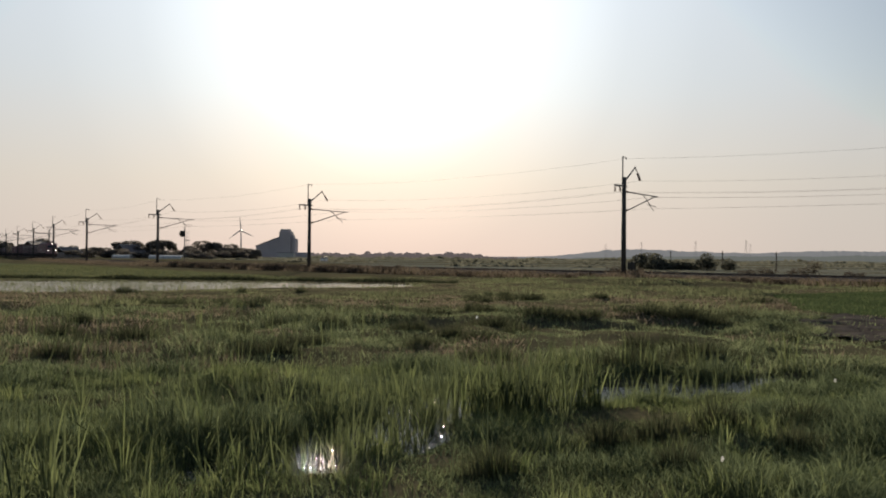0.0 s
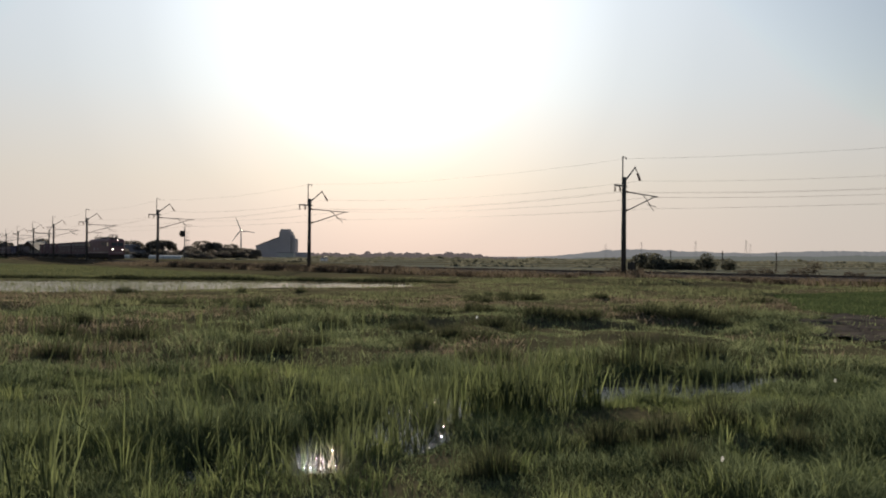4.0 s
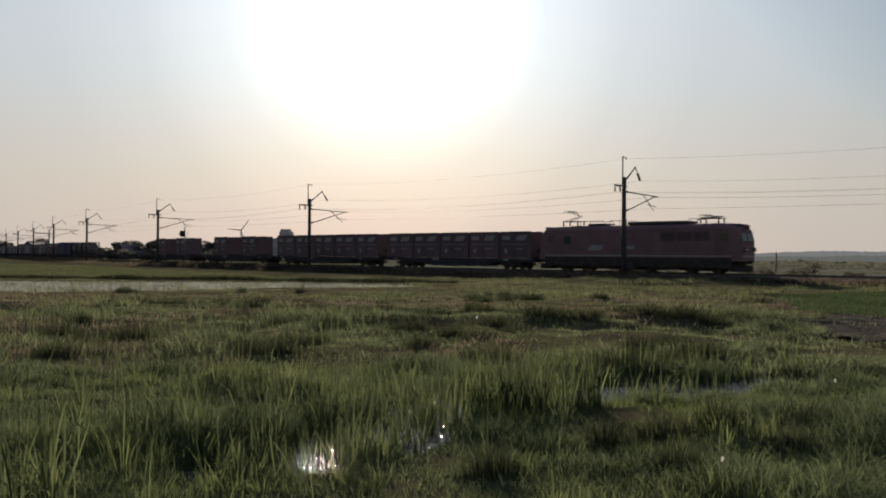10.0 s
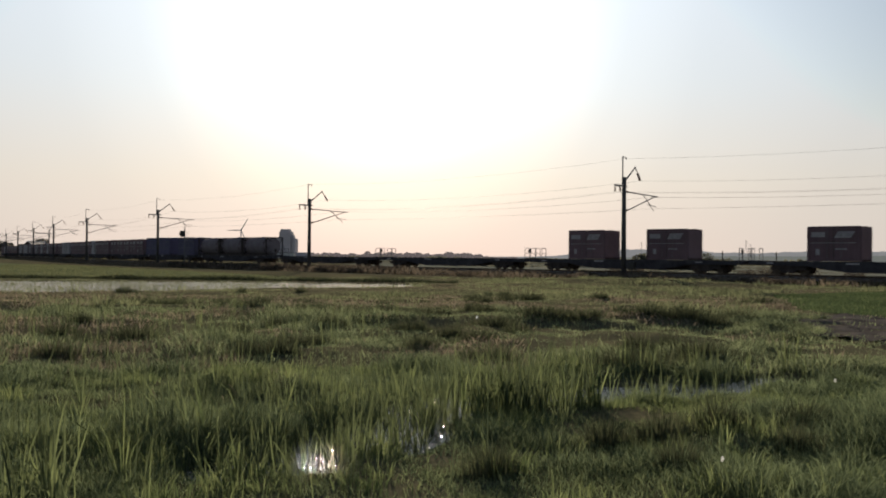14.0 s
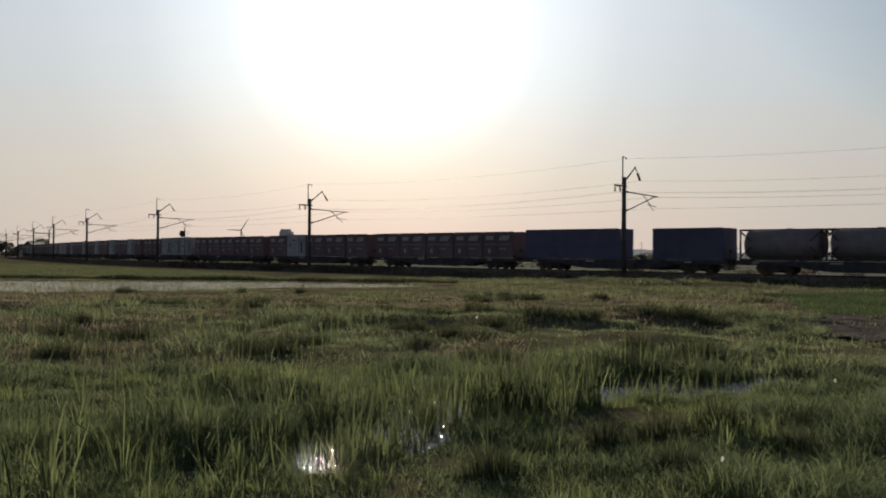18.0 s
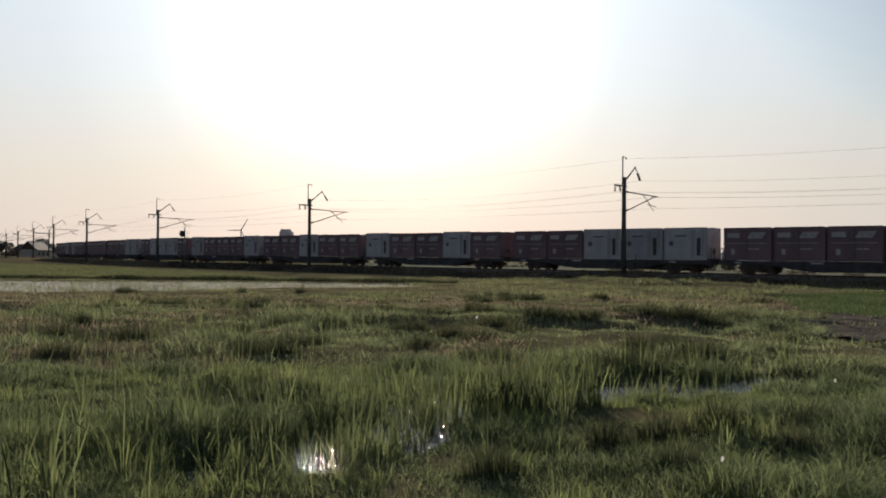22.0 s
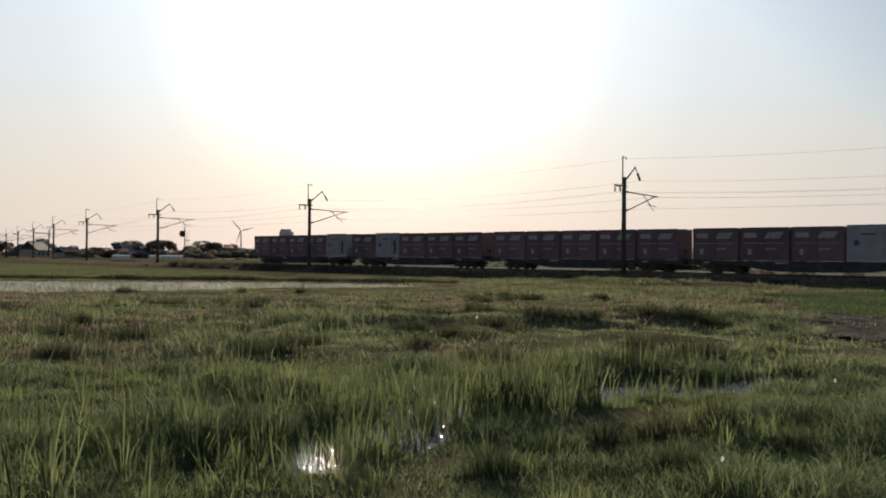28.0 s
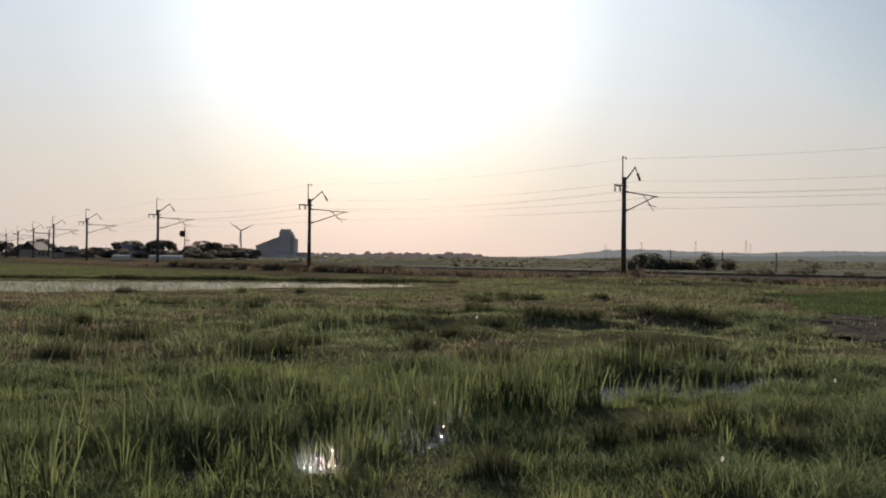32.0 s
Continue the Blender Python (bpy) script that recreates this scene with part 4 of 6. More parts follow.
# front to rear: P maroon, W white, . empty place; T three tanks, M two long blue containers
LOADS = ("PPPPP", "PPPPP", ".P.P.", ".P.P.", ".....", ".....", "T", "M", "PPPPP", "PPPWP", "PPPPP", "WWWPP", "PWPPW", "PPWPP", "WPPPW", "PWWWP", "WWPPP", "PPPPP", "PPPWP", "WPPPP")
SLACK = (-0.11, 0.10, -0.03, 0.14, 0.1, 0.0, -0.02, -0.02, 0.0, 0.0, 0.0, 0.0, 0.23, -0.02, -0.12, -0.14, 0.10, 0.0, 0.12, -0.18)   # play in the couplings
RIDERS = []                        # (thing, distance behind START of its bogie centre, half its bogie spacing, place on the vehicle)


def make_train():
    loco = make_locomotive()
    RIDERS.append((loco, -9.25, 6.0, Vector((0, 0, 0))))
    wagon = make_flat_wagon()
    kinds = {"P": make_small_container(), "W": make_white_container(), "T": make_tank_container()}
    used = set()

    def take(key, ob):
        if key in used:
            return copy_thing(ob, Matrix.Identity(4))
        used.add(key)
        return ob

    for k, load in enumerate(LOADS, start=1):
        back = 20.408 * k - 9.6 + SLACK[k - 1]
        RIDERS.append((take("wagon", wagon), back, 7.1, Vector((0, 0, 0))))
        if load == "T":
            for x in (6.02, -0.28, -6.58):
                RIDERS.append((take("T", kinds["T"]), back, 7.1, Vector((x, 0, 1.02))))
        elif load == "M":
            RIDERS.append((make_long_container(6.06, 2.55), back, 7.1, Vector((6.5, 0, 1.02))))
            RIDERS.append((make_long_container(9.75, 2.62), back, 7.1, Vector((-4.62, 0, 1.02))))
        else:
            for i, c in enumerate(load):
                if c != ".":
                    RIDERS.append((take(c, kinds[c]), back, 7.1, Vector((7.68 - 3.84 * i, 0, 1.02))))


make_train()


def ride(t, back, half):
    """The pose of a vehicle at t seconds, its bogies on the track."""
    s = START + SPEED * t + 0.5 * SLOWING * (t - 16.0) ** 2 - back
    (a, _), (b, _) = along(s - half), along(s + half)
    d = b - a
    return pose((a.x + b.x) / 2, (a.y + b.y) / 2, RAIL, 0, 0, math.degrees(math.atan2(d.y, d.x)))


# ---------------------------------------------------------------- trees, houses and the distance
def leaf_crown(rs, lobes, leaves, size):
    """Many small leaf clumps scattered through and over a few lobes (centre, radii)."""
    verts, quads = [], []
    weights = np.array([r[0] * r[2] for _, r in lobes])
    pick = rs.choice(len(lobes), leaves, p=weights / weights.sum())
    for k in pick:
        c, r = lobes[k]
        d = rs.normal(size=3)
        d /= np.linalg.norm(d)
        p = np.array(c) + d * np.array(r) * (0.55 + 0.5 * rs.rand() ** 0.5)
        u = rs.normal(size=3)
        u /= np.linalg.norm(u)
        w = np.cross(u, rs.normal(size=3))
        w /= np.linalg.norm(w)
        s = size * (0.5 + rs.rand())
        i = len(verts)
        verts += [p - u * s, p + w * s * 0.45, p + u * s, p - w * s * 0.45]
        quads.append((i, i + 1, i + 2, i + 3))
    return np.array(verts), np.array(quads)


def make_tree(seed, height, spread, label, leaves=1500, flat=False, name="tree", group="", low=False, leaf=None, fine=0.038):
    rs = np.random.RandomState(seed)
    root = empty(name, label=label, category="tree" if name == "tree" else "shrub", group=group)
    bm = bmesh.new()
    h0 = height * (0.12 if low or name != "tree" else 0.32)
    top = Vector((0.04 * height * rs.uniform(-1, 1), 0.04 * height * rs.uniform(-1, 1), height * 0.72))
    fork = Vector((0, 0, h0))
    tube(bm, (0, 0, -0.3), fork, height * 0.035, height * 0.026, 8)
    tube(bm, fork, top, height * 0.026, height * 0.008, 7)
    lobes = [((top.x, top.y, height * 0.74), (spread * 0.30, spread * 0.30, height * (0.17 if flat else 0.26)))]
    for k in range(7):
        a = k * math.tau / 7 + rs.uniform(-0.4, 0.4)
        reach = spread * rs.uniform(0.26, 0.42)
        end = Vector((math.cos(a) * reach, math.sin(a) * reach, height * (rs.uniform(0.12, 0.62) if low else rs.uniform(0.40, 0.74))))
        tube(bm, fork.lerp(top, rs.uniform(0.0, 0.5)), end, height * 0.014, height * 0.004, 6)
        r = spread * rs.uniform(0.13, 0.21) * (1.25 if low else 1.0)
        lobes.append((tuple(end), (r, r, r * (0.6 if flat else 0.9))))
    part("trunk", bm, M_BARK, root)
    if low:
        lobes.append(((0, 0, height * 0.35), (spread * 0.36, spread * 0.36, height * 0.34)))
    v, q = leaf_crown(rs, lobes, leaves, spread * (fine if name == "tree" else 0.042))
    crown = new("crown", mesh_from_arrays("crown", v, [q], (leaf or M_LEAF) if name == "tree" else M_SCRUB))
    crown.parent = root
    return root


def at(px_way, dist):
    """A spot on the meadow, by its sideways slope from the camera's line and its distance ahead."""
    return px_way * dist, dist


def make_woods():
    left = "trees round the farm village"
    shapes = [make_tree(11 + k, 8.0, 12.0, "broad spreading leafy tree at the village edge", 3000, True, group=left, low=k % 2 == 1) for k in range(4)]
    # sideways slope, height, breadth of each crown
    spots = ((-0.507, 7.2, 8.0), (-0.496, 5.2, 7.0), (-0.484, 5.8, 4.5), (-0.461, 8.2, 9.5), (-0.439, 4.8, 5.5), (-0.425, 5.4, 7.0), (-0.402, 4.6, 7.0), (-0.386, 4.6, 6.0), (-0.359, 7.6, 14.0), (-0.343, 6.0, 6.5), (-0.327, 8.0, 13.0),
             (-0.307, 4.0, 5.5), (-0.292, 5.8, 7.0), (-0.277, 8.0, 13.0), (-0.261, 7.2, 8.5), (-0.2445, 6.6, 10.0), (-0.229, 5.0, 6.0), (-0.2205, 4.7, 5.5), (-0.214, 4.2, 4.5), (-0.37, 4.2, 8.0), (-0.285, 4.4, 7.0), (-0.414, 3.8, 6.0), (-0.252, 4.6, 7.0), (-0.472, 5.0, 6.0))
    spots += tuple((-0.425 + 0.0118 * k + 0.003 * math.sin(k * 2.4), 3.1 + 0.9 * math.sin(k * 1.7), 6.5) for k in range(18))
    rs = np.random.RandomState(77)
    first = set()
    for i, (w, h, broad) in enumerate(spots):
        k, d = i % 4, (388 if i < 24 else 366) + rs.uniform(-6, 20)
        sx, sz = broad / 10.5, h / 7.2
        m = pose(*at(w, d), 0, 0, 0, 67 * i % 360) @ Matrix.Diagonal((sx, sx, sz, 1))
        if k in first:
            o = copy_thing(shapes[k], m)
            o.matrix_basis = m
        else:
            first.add(k)
            shapes[k].matrix_basis = m
    right = "trees beyond the railway"
    for seed, w, d, h, s, flat in ((31, 0.239, 140, 3.0, 6.4, True), (32, 0.303, 135, 2.7, 3.6, False), (33, 0.329, 138, 2.0, 2.6, False), (34, 0.285, 140, 1.4, 3.4, True), (35, 0.262, 142, 1.7, 4.2, True)):
        t = make_tree(seed, h, s, "round dark bushy tree in the field beyond the railway", 2600, flat, group=right, low=True, leaf=M_BUSH, fine=0.036)
        t.matrix_basis = pose(*at(w, d), 0)
    for seed, w, d, h, s in ((41, 0.426, 92, 1.9, 2.0), (42, 0.408, 94, 0.8, 2.6), (43, 0.372, 98, 0.6, 2.4), (44, 0.35, 99, 0.55, 2.0), (45, 0.475, 86, 0.5, 2.2), (46, 0.20, 92, 0.9, 2.4), (47, 0.222, 90, 0.8, 2.2)):
        t = make_tree(seed, h, s, "low straggling shrub beside the railway", 520, False, "shrub", "shrubs beside the railway", low=True)
        t.matrix_basis = pose(*at(w, d), 0)
    # dark scrub on the near foot of the bank
    rs = np.random.RandomState(7)
    for k in range(34):
        s = rs.uniform(-40, 6) if k < 28 else rs.uniform(8, 46)
        t = make_tree(60 + k, rs.uniform(0.55, 1.0) if k < 28 else rs.uniform(0.3, 0.5), rs.uniform(1.6, 3.2), "low dark scrub at the foot of the railway bank", 420, True, "scrub_bush", "scrub along the bank")
        t.matrix_basis = pose(*beside(s, -rs.uniform(4.6, 7.0), 0.0))


def make_house(w, d, long, deep, eave, ridge, turn, label):
    x, y = at(w, d)
    root = empty("farmhouse", pose(x, y, 0, 0, 0, turn), label=label, category="house", group="houses of the farm village")
    part("wall", a_box(-long / 2, long / 2, -deep / 2, deep / 2, -0.3, eave), M_HOUSE, root)
    bm = bmesh.new()
    e, hl, hd = 0.7, long / 2 + 0.6, deep / 2 + 0.7
    ring = [(-hd, eave - 0.15), (0, ridge), (hd, eave - 0.15), (hd, eave + 0.05), (0, ridge + 0.22), (-hd, eave + 0.05)]
    lo = [bm.verts.new((-hl, yy, z)) for yy, z in ring]
    hi = [bm.verts.new((hl, yy, z)) for yy, z in ring]
    for k in range(6):
        bm.faces.new((lo[k], lo[(k + 1) % 6], hi[(k + 1) % 6], hi[k]))
    for a, b in ((0, 1), (1, 2)):
        for r in (lo, hi):
            bm.faces.new((r[a], r[b], r[4 if b == 1 else 3], r[5 if b == 1 else 4]))
    part("roof", bm, M_TILE, root, "grey glazed tile roof")
    # bright metal tubes added to give the roof edges their sun glint
    for xx in (-hl, hl):
        for side in (-1, 1):
            part("verge_cap", a_tube((xx, side * hd, eave + 0.08), (xx, 0, ridge + 0.26), 0.06, 0.06, 8), M_GLINT, root, "pale metal tube added for roof-edge glint")
    part("ridge_cap", a_tube((-hl, 0, ridge + 0.26), (hl, 0, ridge + 0.26), 0.07, 0.07, 8), M_GLINT, root)
    part("gable", prism(bmesh.new(), [(-long / 2, eave), (long / 2, eave), (long / 2, eave + 0.2), (-long / 2, eave + 0.2)], -deep / 2 + 0.3, deep / 2 - 0.3), M_HOUSE, root)
    for k in range(int(long // 2.5)):
        xx = -long / 2 + 1.3 + 2.5 * k
        win = part("window", a_box(xx - 0.6, xx + 0.6, -deep / 2 - 0.05, -deep / 2 - 0.005, 0.9, 2.1), M_CREAM, root)
        part("pane", a_box(xx - 0.53, xx + 0.53, -deep / 2 - 0.07, -deep / 2 - 0.054, 0.97, 2.03), M_GLASS, win)


def make_greenhouse(w, d, long, label):
    x, y = at(w, d)
    root = empty("greenhouse", pose(x, y, 0), label=label, category="greenhouse", group="greenhouses in the fields")
    bm = bmesh.new()
    ring = [(-1.9, -0.2), (-1.9, 1.1), (-1.5, 1.7), (-0.8, 2.1), (0, 2.25), (0.8, 2.1), (1.5, 1.7), (1.9, 1.1), (1.9, -0.2)]
    loft(bm, [[(xx, yy, z * 0.62) for yy, z in ring] for xx in (-long / 2, long / 2)])
    part("vinyl_cover", bm, M_VINYL, root)
    for k in range(int(long // 2) + 1):
        xx = -long / 2 + 2 * k
        bm = bmesh.new()
        for (ya, za), (yb, zb) in zip(ring, ring[1:]):
            tube(bm, (xx, ya * 1.01, za * 0.625), (xx, yb * 1.01, zb * 0.625), 0.03, 0.03, 4)
        part("hoop", bm, M_STEEL, root)
    part("end_door", a_box(long / 2 + 0.005, long / 2 + 0.05, -0.6, 0.6, 0, 1.2), M_STEEL, root)


def make_elevator():
    d = 900.0
    root = empty("grain_elevator", pose(-0.190 * d, d, 0), label="tall grey concrete grain elevator with a sloping conveyor wing", category="grain elevator")
    k = d / 1538.7
    part("tower", a_box(5 * k, 25 * k, -9, 9, -0.5, 26.6, 0.15), M_SILO, root)
    part("tower_top", a_box(6.5 * k, 21.5 * k, -7, 7, 26.6, 29.0, 0.1), M_SILO, root)
    part("stair_block", a_box(25 * k, 29 * k, -6, 6, -0.5, 23.0, 0.1), M_SILO, root)
    part("silo_block", a_box(28.5 * k, 33.2 * k, -9, 9, -0.5, 19.5, 0.1), M_SILO, root)
    part("low_annex", a_box(33 * k, 55 * k, -8, 8, -0.5, 5.2, 0.1), M_SILO, root)
    bm = bmesh.new()
    prism(bm, [(-36 * k, -0.5), (5 * k, -0.5), (5 * k, 20.5), (-36 * k, 11.2)], -8, 8)
    part("conveyor_wing", bm, M_SILO, root)
    bm = bmesh.new()
    prism(bm, [(-37 * k, 11.0), (5 * k, 20.6), (5 * k, 21.2), (-37 * k, 11.6)], -8.6, 8.6)
    part("wing_roof", bm, M_TILE, root)
    shed = empty("storage_shed", pose(-0.187 * 860, 860, 0), label="long white storage shed below the grain elevator", category="shed")
    part("wall", a_box(-2, 14, -5, 5, -0.3, 4.4), M_VINYL, shed)
    part("roof", a_box(-2.5, 14.5, -5.5, 5.5, 4.4, 4.9), M_TILE, shed)


def make_turbine():
    d = 2150.0
    root = empty("wind_turbine", pose(-0.2325 * d, d, 0), label="tall white three-bladed wind turbine", category="wind turbine")
    part("tower", a_tube((0, 0, -2), (0, 0, 61.5), 2.2, 1.3, 16), M_TURBINE, root, smooth=True)
    part("nacelle", a_box(-1.7, 1.7, -2.6, 6.0, 61.3, 64.8, 0.4), M_TURBINE, root)
    rotor = part("rotor", a_tube((0, -1.6, 0), (0, 0.6, 0), 0.9, 1.7, 14), M_TURBINE, root)
    for k in range(3):
        bm = bmesh.new()
        rings = []
        for r, c, th in ((0.5, 1.5, 1.3), (5.0, 2.9, 1.0), (14.0, 2.4, 0.7), (26.0, 1.6, 0.45), (35.5, 0.7, 0.2)):
            rings.append([(-c * 0.35, 0, r), (0, -th / 2, r), (c * 0.65, 0, r), (0, th / 2, r)])
        loft(bm, rings)
        blade = part("blade", bm, M_TURBINE, rotor)
        blade.matrix_basis = Matrix.Rotation(k * math.tau / 3, 4, "Y")
    return rotor


def make_car():
    d = 255.0
    root = empty("car", pose(-0.1365 * d, d, 0.0, 0, 0, -97), label="white car standing on the field road", category="car")
    bm = bmesh.new()
    prism(bm, [(-1.7, 0.28), (1.7, 0.28), (1.74, 0.84), (0.90, 0.955), (0.40, 1.42), (-1.35, 1.46), (-1.68, 0.95)], -0.72, 0.72)
    bmesh.ops.bevel(bm, geom=list(bm.edges), offset=0.05, segments=1, affect="EDGES")
    part("body", bm, M_CAR, root)
    for y in (-0.735, 0.725):
        part("side_window", prism(bmesh.new(), [(-1.2, 0.97), (0.7, 0.97), (0.36, 1.34), (-1.15, 1.36)], y, y + 0.01), M_GLASS, root)
    for x in (-1.1, 1.1):
        for y in (-0.68, 0.56):
            wheel = part("wheel", a_tube((x, y, 0.28), (x, y + 0.12, 0.28), 0.28, 0.28, 16), M_BLACK, root)
    part("windscreen", prism(bmesh.new(), [(0.46, 1.38), (0.87, 1.0), (0.91, 1.01), (0.50, 1.40)], -0.6, 0.6), M_GLASS, root)
    for y in (-0.55, 0.55):
        part("headlight", a_box(1.70, 1.75, y - 0.14, y + 0.14, 0.62, 0.76), M_MARK, root)


def ridge_line(name, d0, d1, w0, w1, shape, material, label, seed):
    """A long wooded ridge: a rounded bank with an uneven crest of treetops."""
    n = 420
    rs = np.random.RandomState(seed)
    w = np.linspace(w0, w1, n)
    base = np.array([shape(v) for v in w])
    rough = lattice_noise(w * 1538, np.zeros(n), 16, seed) * 0.55 + lattice_noise(w * 1538, np.zeros(n), 5, seed + 1) * 0.3 + lattice_noise(w * 1538, np.zeros(n), 2.2, seed + 2) * 0.25
    crest = base * (0.86 + 0.22 * rough)
    rows = []
    for f, h in ((0.0, 0.0), (0.25, 0.45), (0.55, 0.8), (0.8, 0.97), (1.0, 1.0), (1.2, 0.7), (1.5, 0.0)):
        d = d0 + (d1 - d0) * f
        wob = lattice_noise(w * 1538, np.full(n, f * 9), 9, seed + 3) * 0.12
        rows.append(np.stack((w * d, np.full(n, d), crest * h * (1 - wob * (h < 1)) - 1.0 * (h == 0)), -1))
    verts = np.concatenate(rows)
    i, j = np.meshgrid(np.arange(len(rows) - 1), np.arange(n - 1), indexing="ij")
    quads = np.stack((i * n + j, (i + 1) * n + j, (i + 1) * n + j + 1, i * n + j + 1), -1).reshape(-1, 4)
    tagged(new(name, mesh_from_arrays(name, verts, [quads], material)), label, "hills", kind="structure")


def bump_at(v, c, w, h):
    return h * math.exp(-((v - c) / w) ** 2)


def far_hill(v):
    return 7 + 31 / (1 + math.exp(-(v - 0.155) / 0.018)) + bump_at(v, 0.22, 0.06, 10) + bump_at(v, 0.46, 0.08, 12) - bump_at(v, 0.36, 0.04, 6)


def near_hill(v):
    return 3 + 7 / (1 + math.exp(-(v - 0.24) / 0.04)) + bump_at(v, 0.50, 0.06, 4)


def windbreak():
    """The far row of pines, one mass of small crowns with gaps."""
    rs = np.random.RandomState(5)
    verts, faces = [], []
    for k in range(620):
        w = rs.uniform(-0.155, 0.085) if k < 430 else rs.uniform(-0.56, -0.15)
        thin = 1.0 if w < 0.045 else 0.45
        gap = lattice_noise(np.array([w * 1538]), np.array([0.0]), 7, 21)[0]
        h = thin * (5.5 + 5.0 * gap + rs.uniform(-1.0, 1.2)) * (1.0 if w > -0.09 else 0.8)
        d = 1500 + rs.uniform(-40, 40)
        r = rs.uniform(2.2, 4.5)
        n, c0 = 7, len(verts)
        prof = ((0.5, 0.0), (1.0, 0.35), (0.85, 0.75), (0.3, 1.0))
        for fr, fz in prof:
            for q in range(n):
                a = q * math.tau / n
                j = rs.uniform(0.8, 1.2)
                verts.append((w * d + r * fr * j * math.cos(a), d + r * fr * j * math.sin(a), h * fz * rs.uniform(0.93, 1.05) - 0.2))
        for ring in range(len(prof) - 1):
            for q in range(n):
                faces.append((c0 + ring * n + q, c0 + ring * n + (q + 1) % n, c0 + (ring + 1) * n + (q + 1) % n, c0 + (ring + 1) * n + q))
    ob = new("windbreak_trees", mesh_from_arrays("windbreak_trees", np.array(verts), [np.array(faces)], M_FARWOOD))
    tagged(ob, "long hazy row of far windbreak pines", "trees", kind="stuff")


make_woods()
make_house(-0.336, 392, 9, 6, 2.4, 4.8, 25, "low farmhouse with a pale glinting tile roof")
make_house(-0.3605, 382, 10, 8, 2.2, 5.6, 62, "low farmhouse with a grey tile roof among trees")
make_house(-0.4315, 372, 8, 6, 2.0, 4.2, 62, "low farmhouse with a grey tile roof beside the railway")
make_house(-0.468, 330, 9, 7, 2.9, 6.0, 80, "dark two-part farmhouse behind the railway")
make_greenhouse(-0.318, 345, 13, "long white vinyl greenhouse in the fields")
make_greenhouse(-0.369, 350, 7, "short white vinyl greenhouse in the fields")
make_elevator()
ROTOR = make_turbine()
make_car()
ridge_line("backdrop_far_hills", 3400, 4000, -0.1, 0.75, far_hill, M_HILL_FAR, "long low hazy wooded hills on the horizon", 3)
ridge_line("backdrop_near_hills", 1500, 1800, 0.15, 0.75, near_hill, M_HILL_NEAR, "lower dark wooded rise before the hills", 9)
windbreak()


def far_hedges():
    """Low rough growth along the field edges beyond the railway, line behind line."""
    rs = np.random.RandomState(29)
    verts = []
    for d, h, w0, w1, n in ((118, 0.35, 0.12, 0.62, 500), (165, 0.5, 0.0, 0.62, 600), (232, 0.6, -0.2, 0.62, 800), (330, 0.9, -0.3, 0.62, 900), (470, 1.3, -0.55, 0.62, 1100), (720, 2.0, -0.55, 0.62, 1100), (1050, 3.0, -0.55, 0.62, 900)):
        w = rs.uniform(w0, w1, n)
        high = h * (0.15 + 1.5 * lattice_noise(w * 1538, np.full(n, d * 0.1), 26, 33) ** 2) * rs.uniform(0.3, 1.0, n)
        x, y = w * d, d + rs.normal(0, d * 0.006, n)
        half = h * rs.uniform(0.5, 1.4, n)
        tilt = rs.uniform(-0.5, 0.5, n) * half
        verts.append(np.stack((np.stack((x - half, y - tilt, np.zeros(n)), -1), np.stack((x + half, y + tilt, np.zeros(n)), -1), np.stack((x + half * 0.5, y + tilt, high), -1), np.stack((x - half * 0.6, y - tilt, high * 0.85), -1)), 1).reshape(-1, 3))
    v = np.concatenate(verts)
    quads = np.arange(len(v)).reshape(-1, 4)
    tagged(new("field_hedges", mesh_from_arrays("field_hedges", v, [quads], M_BUSH)), "low rough hedges and weeds between the far fields", "hedge", kind="stuff")


far_hedges()


def make_lattice_mast(w, d, h, label):
    root = empty("lattice_mast", pose(*at(w, d), 0), label=label, category="mast", group="masts on the hills")
    bm = bmesh.new()
    for sx in (-1, 1):
        for sy in (-1, 1):
            tube(bm, (sx * h * 0.07, sy * h * 0.07, -3), (sx * h * 0.012, sy * h * 0.012, h), 0.28, 0.18, 4)
    part("leg_frame", bm, M_STEEL, root)
    bm = bmesh.new()
    for z in (0.7, 0.82, 0.93):
        box(bm, -h * 0.09, h * 0.09, -0.3, 0.3, h * z, h * z + 0.6)
    part("crossarms", bm, M_STEEL, root)


for w, h in ((0.3485, 78), (0.3535, 62), (0.2905, 76), (0.228, 66), (0.187, 58)):
    make_lattice_mast(w, 3300.0, h, "hazy lattice mast standing on the hills")


def make_utility_pole(w, d, h):
    root = empty("utility_pole", pose(*at(w, d), 0), label="thin wooden utility pole in the fields", category="pole", group="utility poles in the fields")
    part("mast", a_tube((0, 0, -0.4), (0, 0, h), 0.13, 0.09, 8), M_WOOD, root)
    part("crossarm", a_box(-0.3, 0.3, -0.04, 0.04, h - 0.40, h - 0.32), M_WOOD, root)


for w, d, h in ((0.3215, 150, 3.2), (0.3835, 140, 3.1), (0.262, 240, 4.0)):
    make_utility_pole(w, d, h)


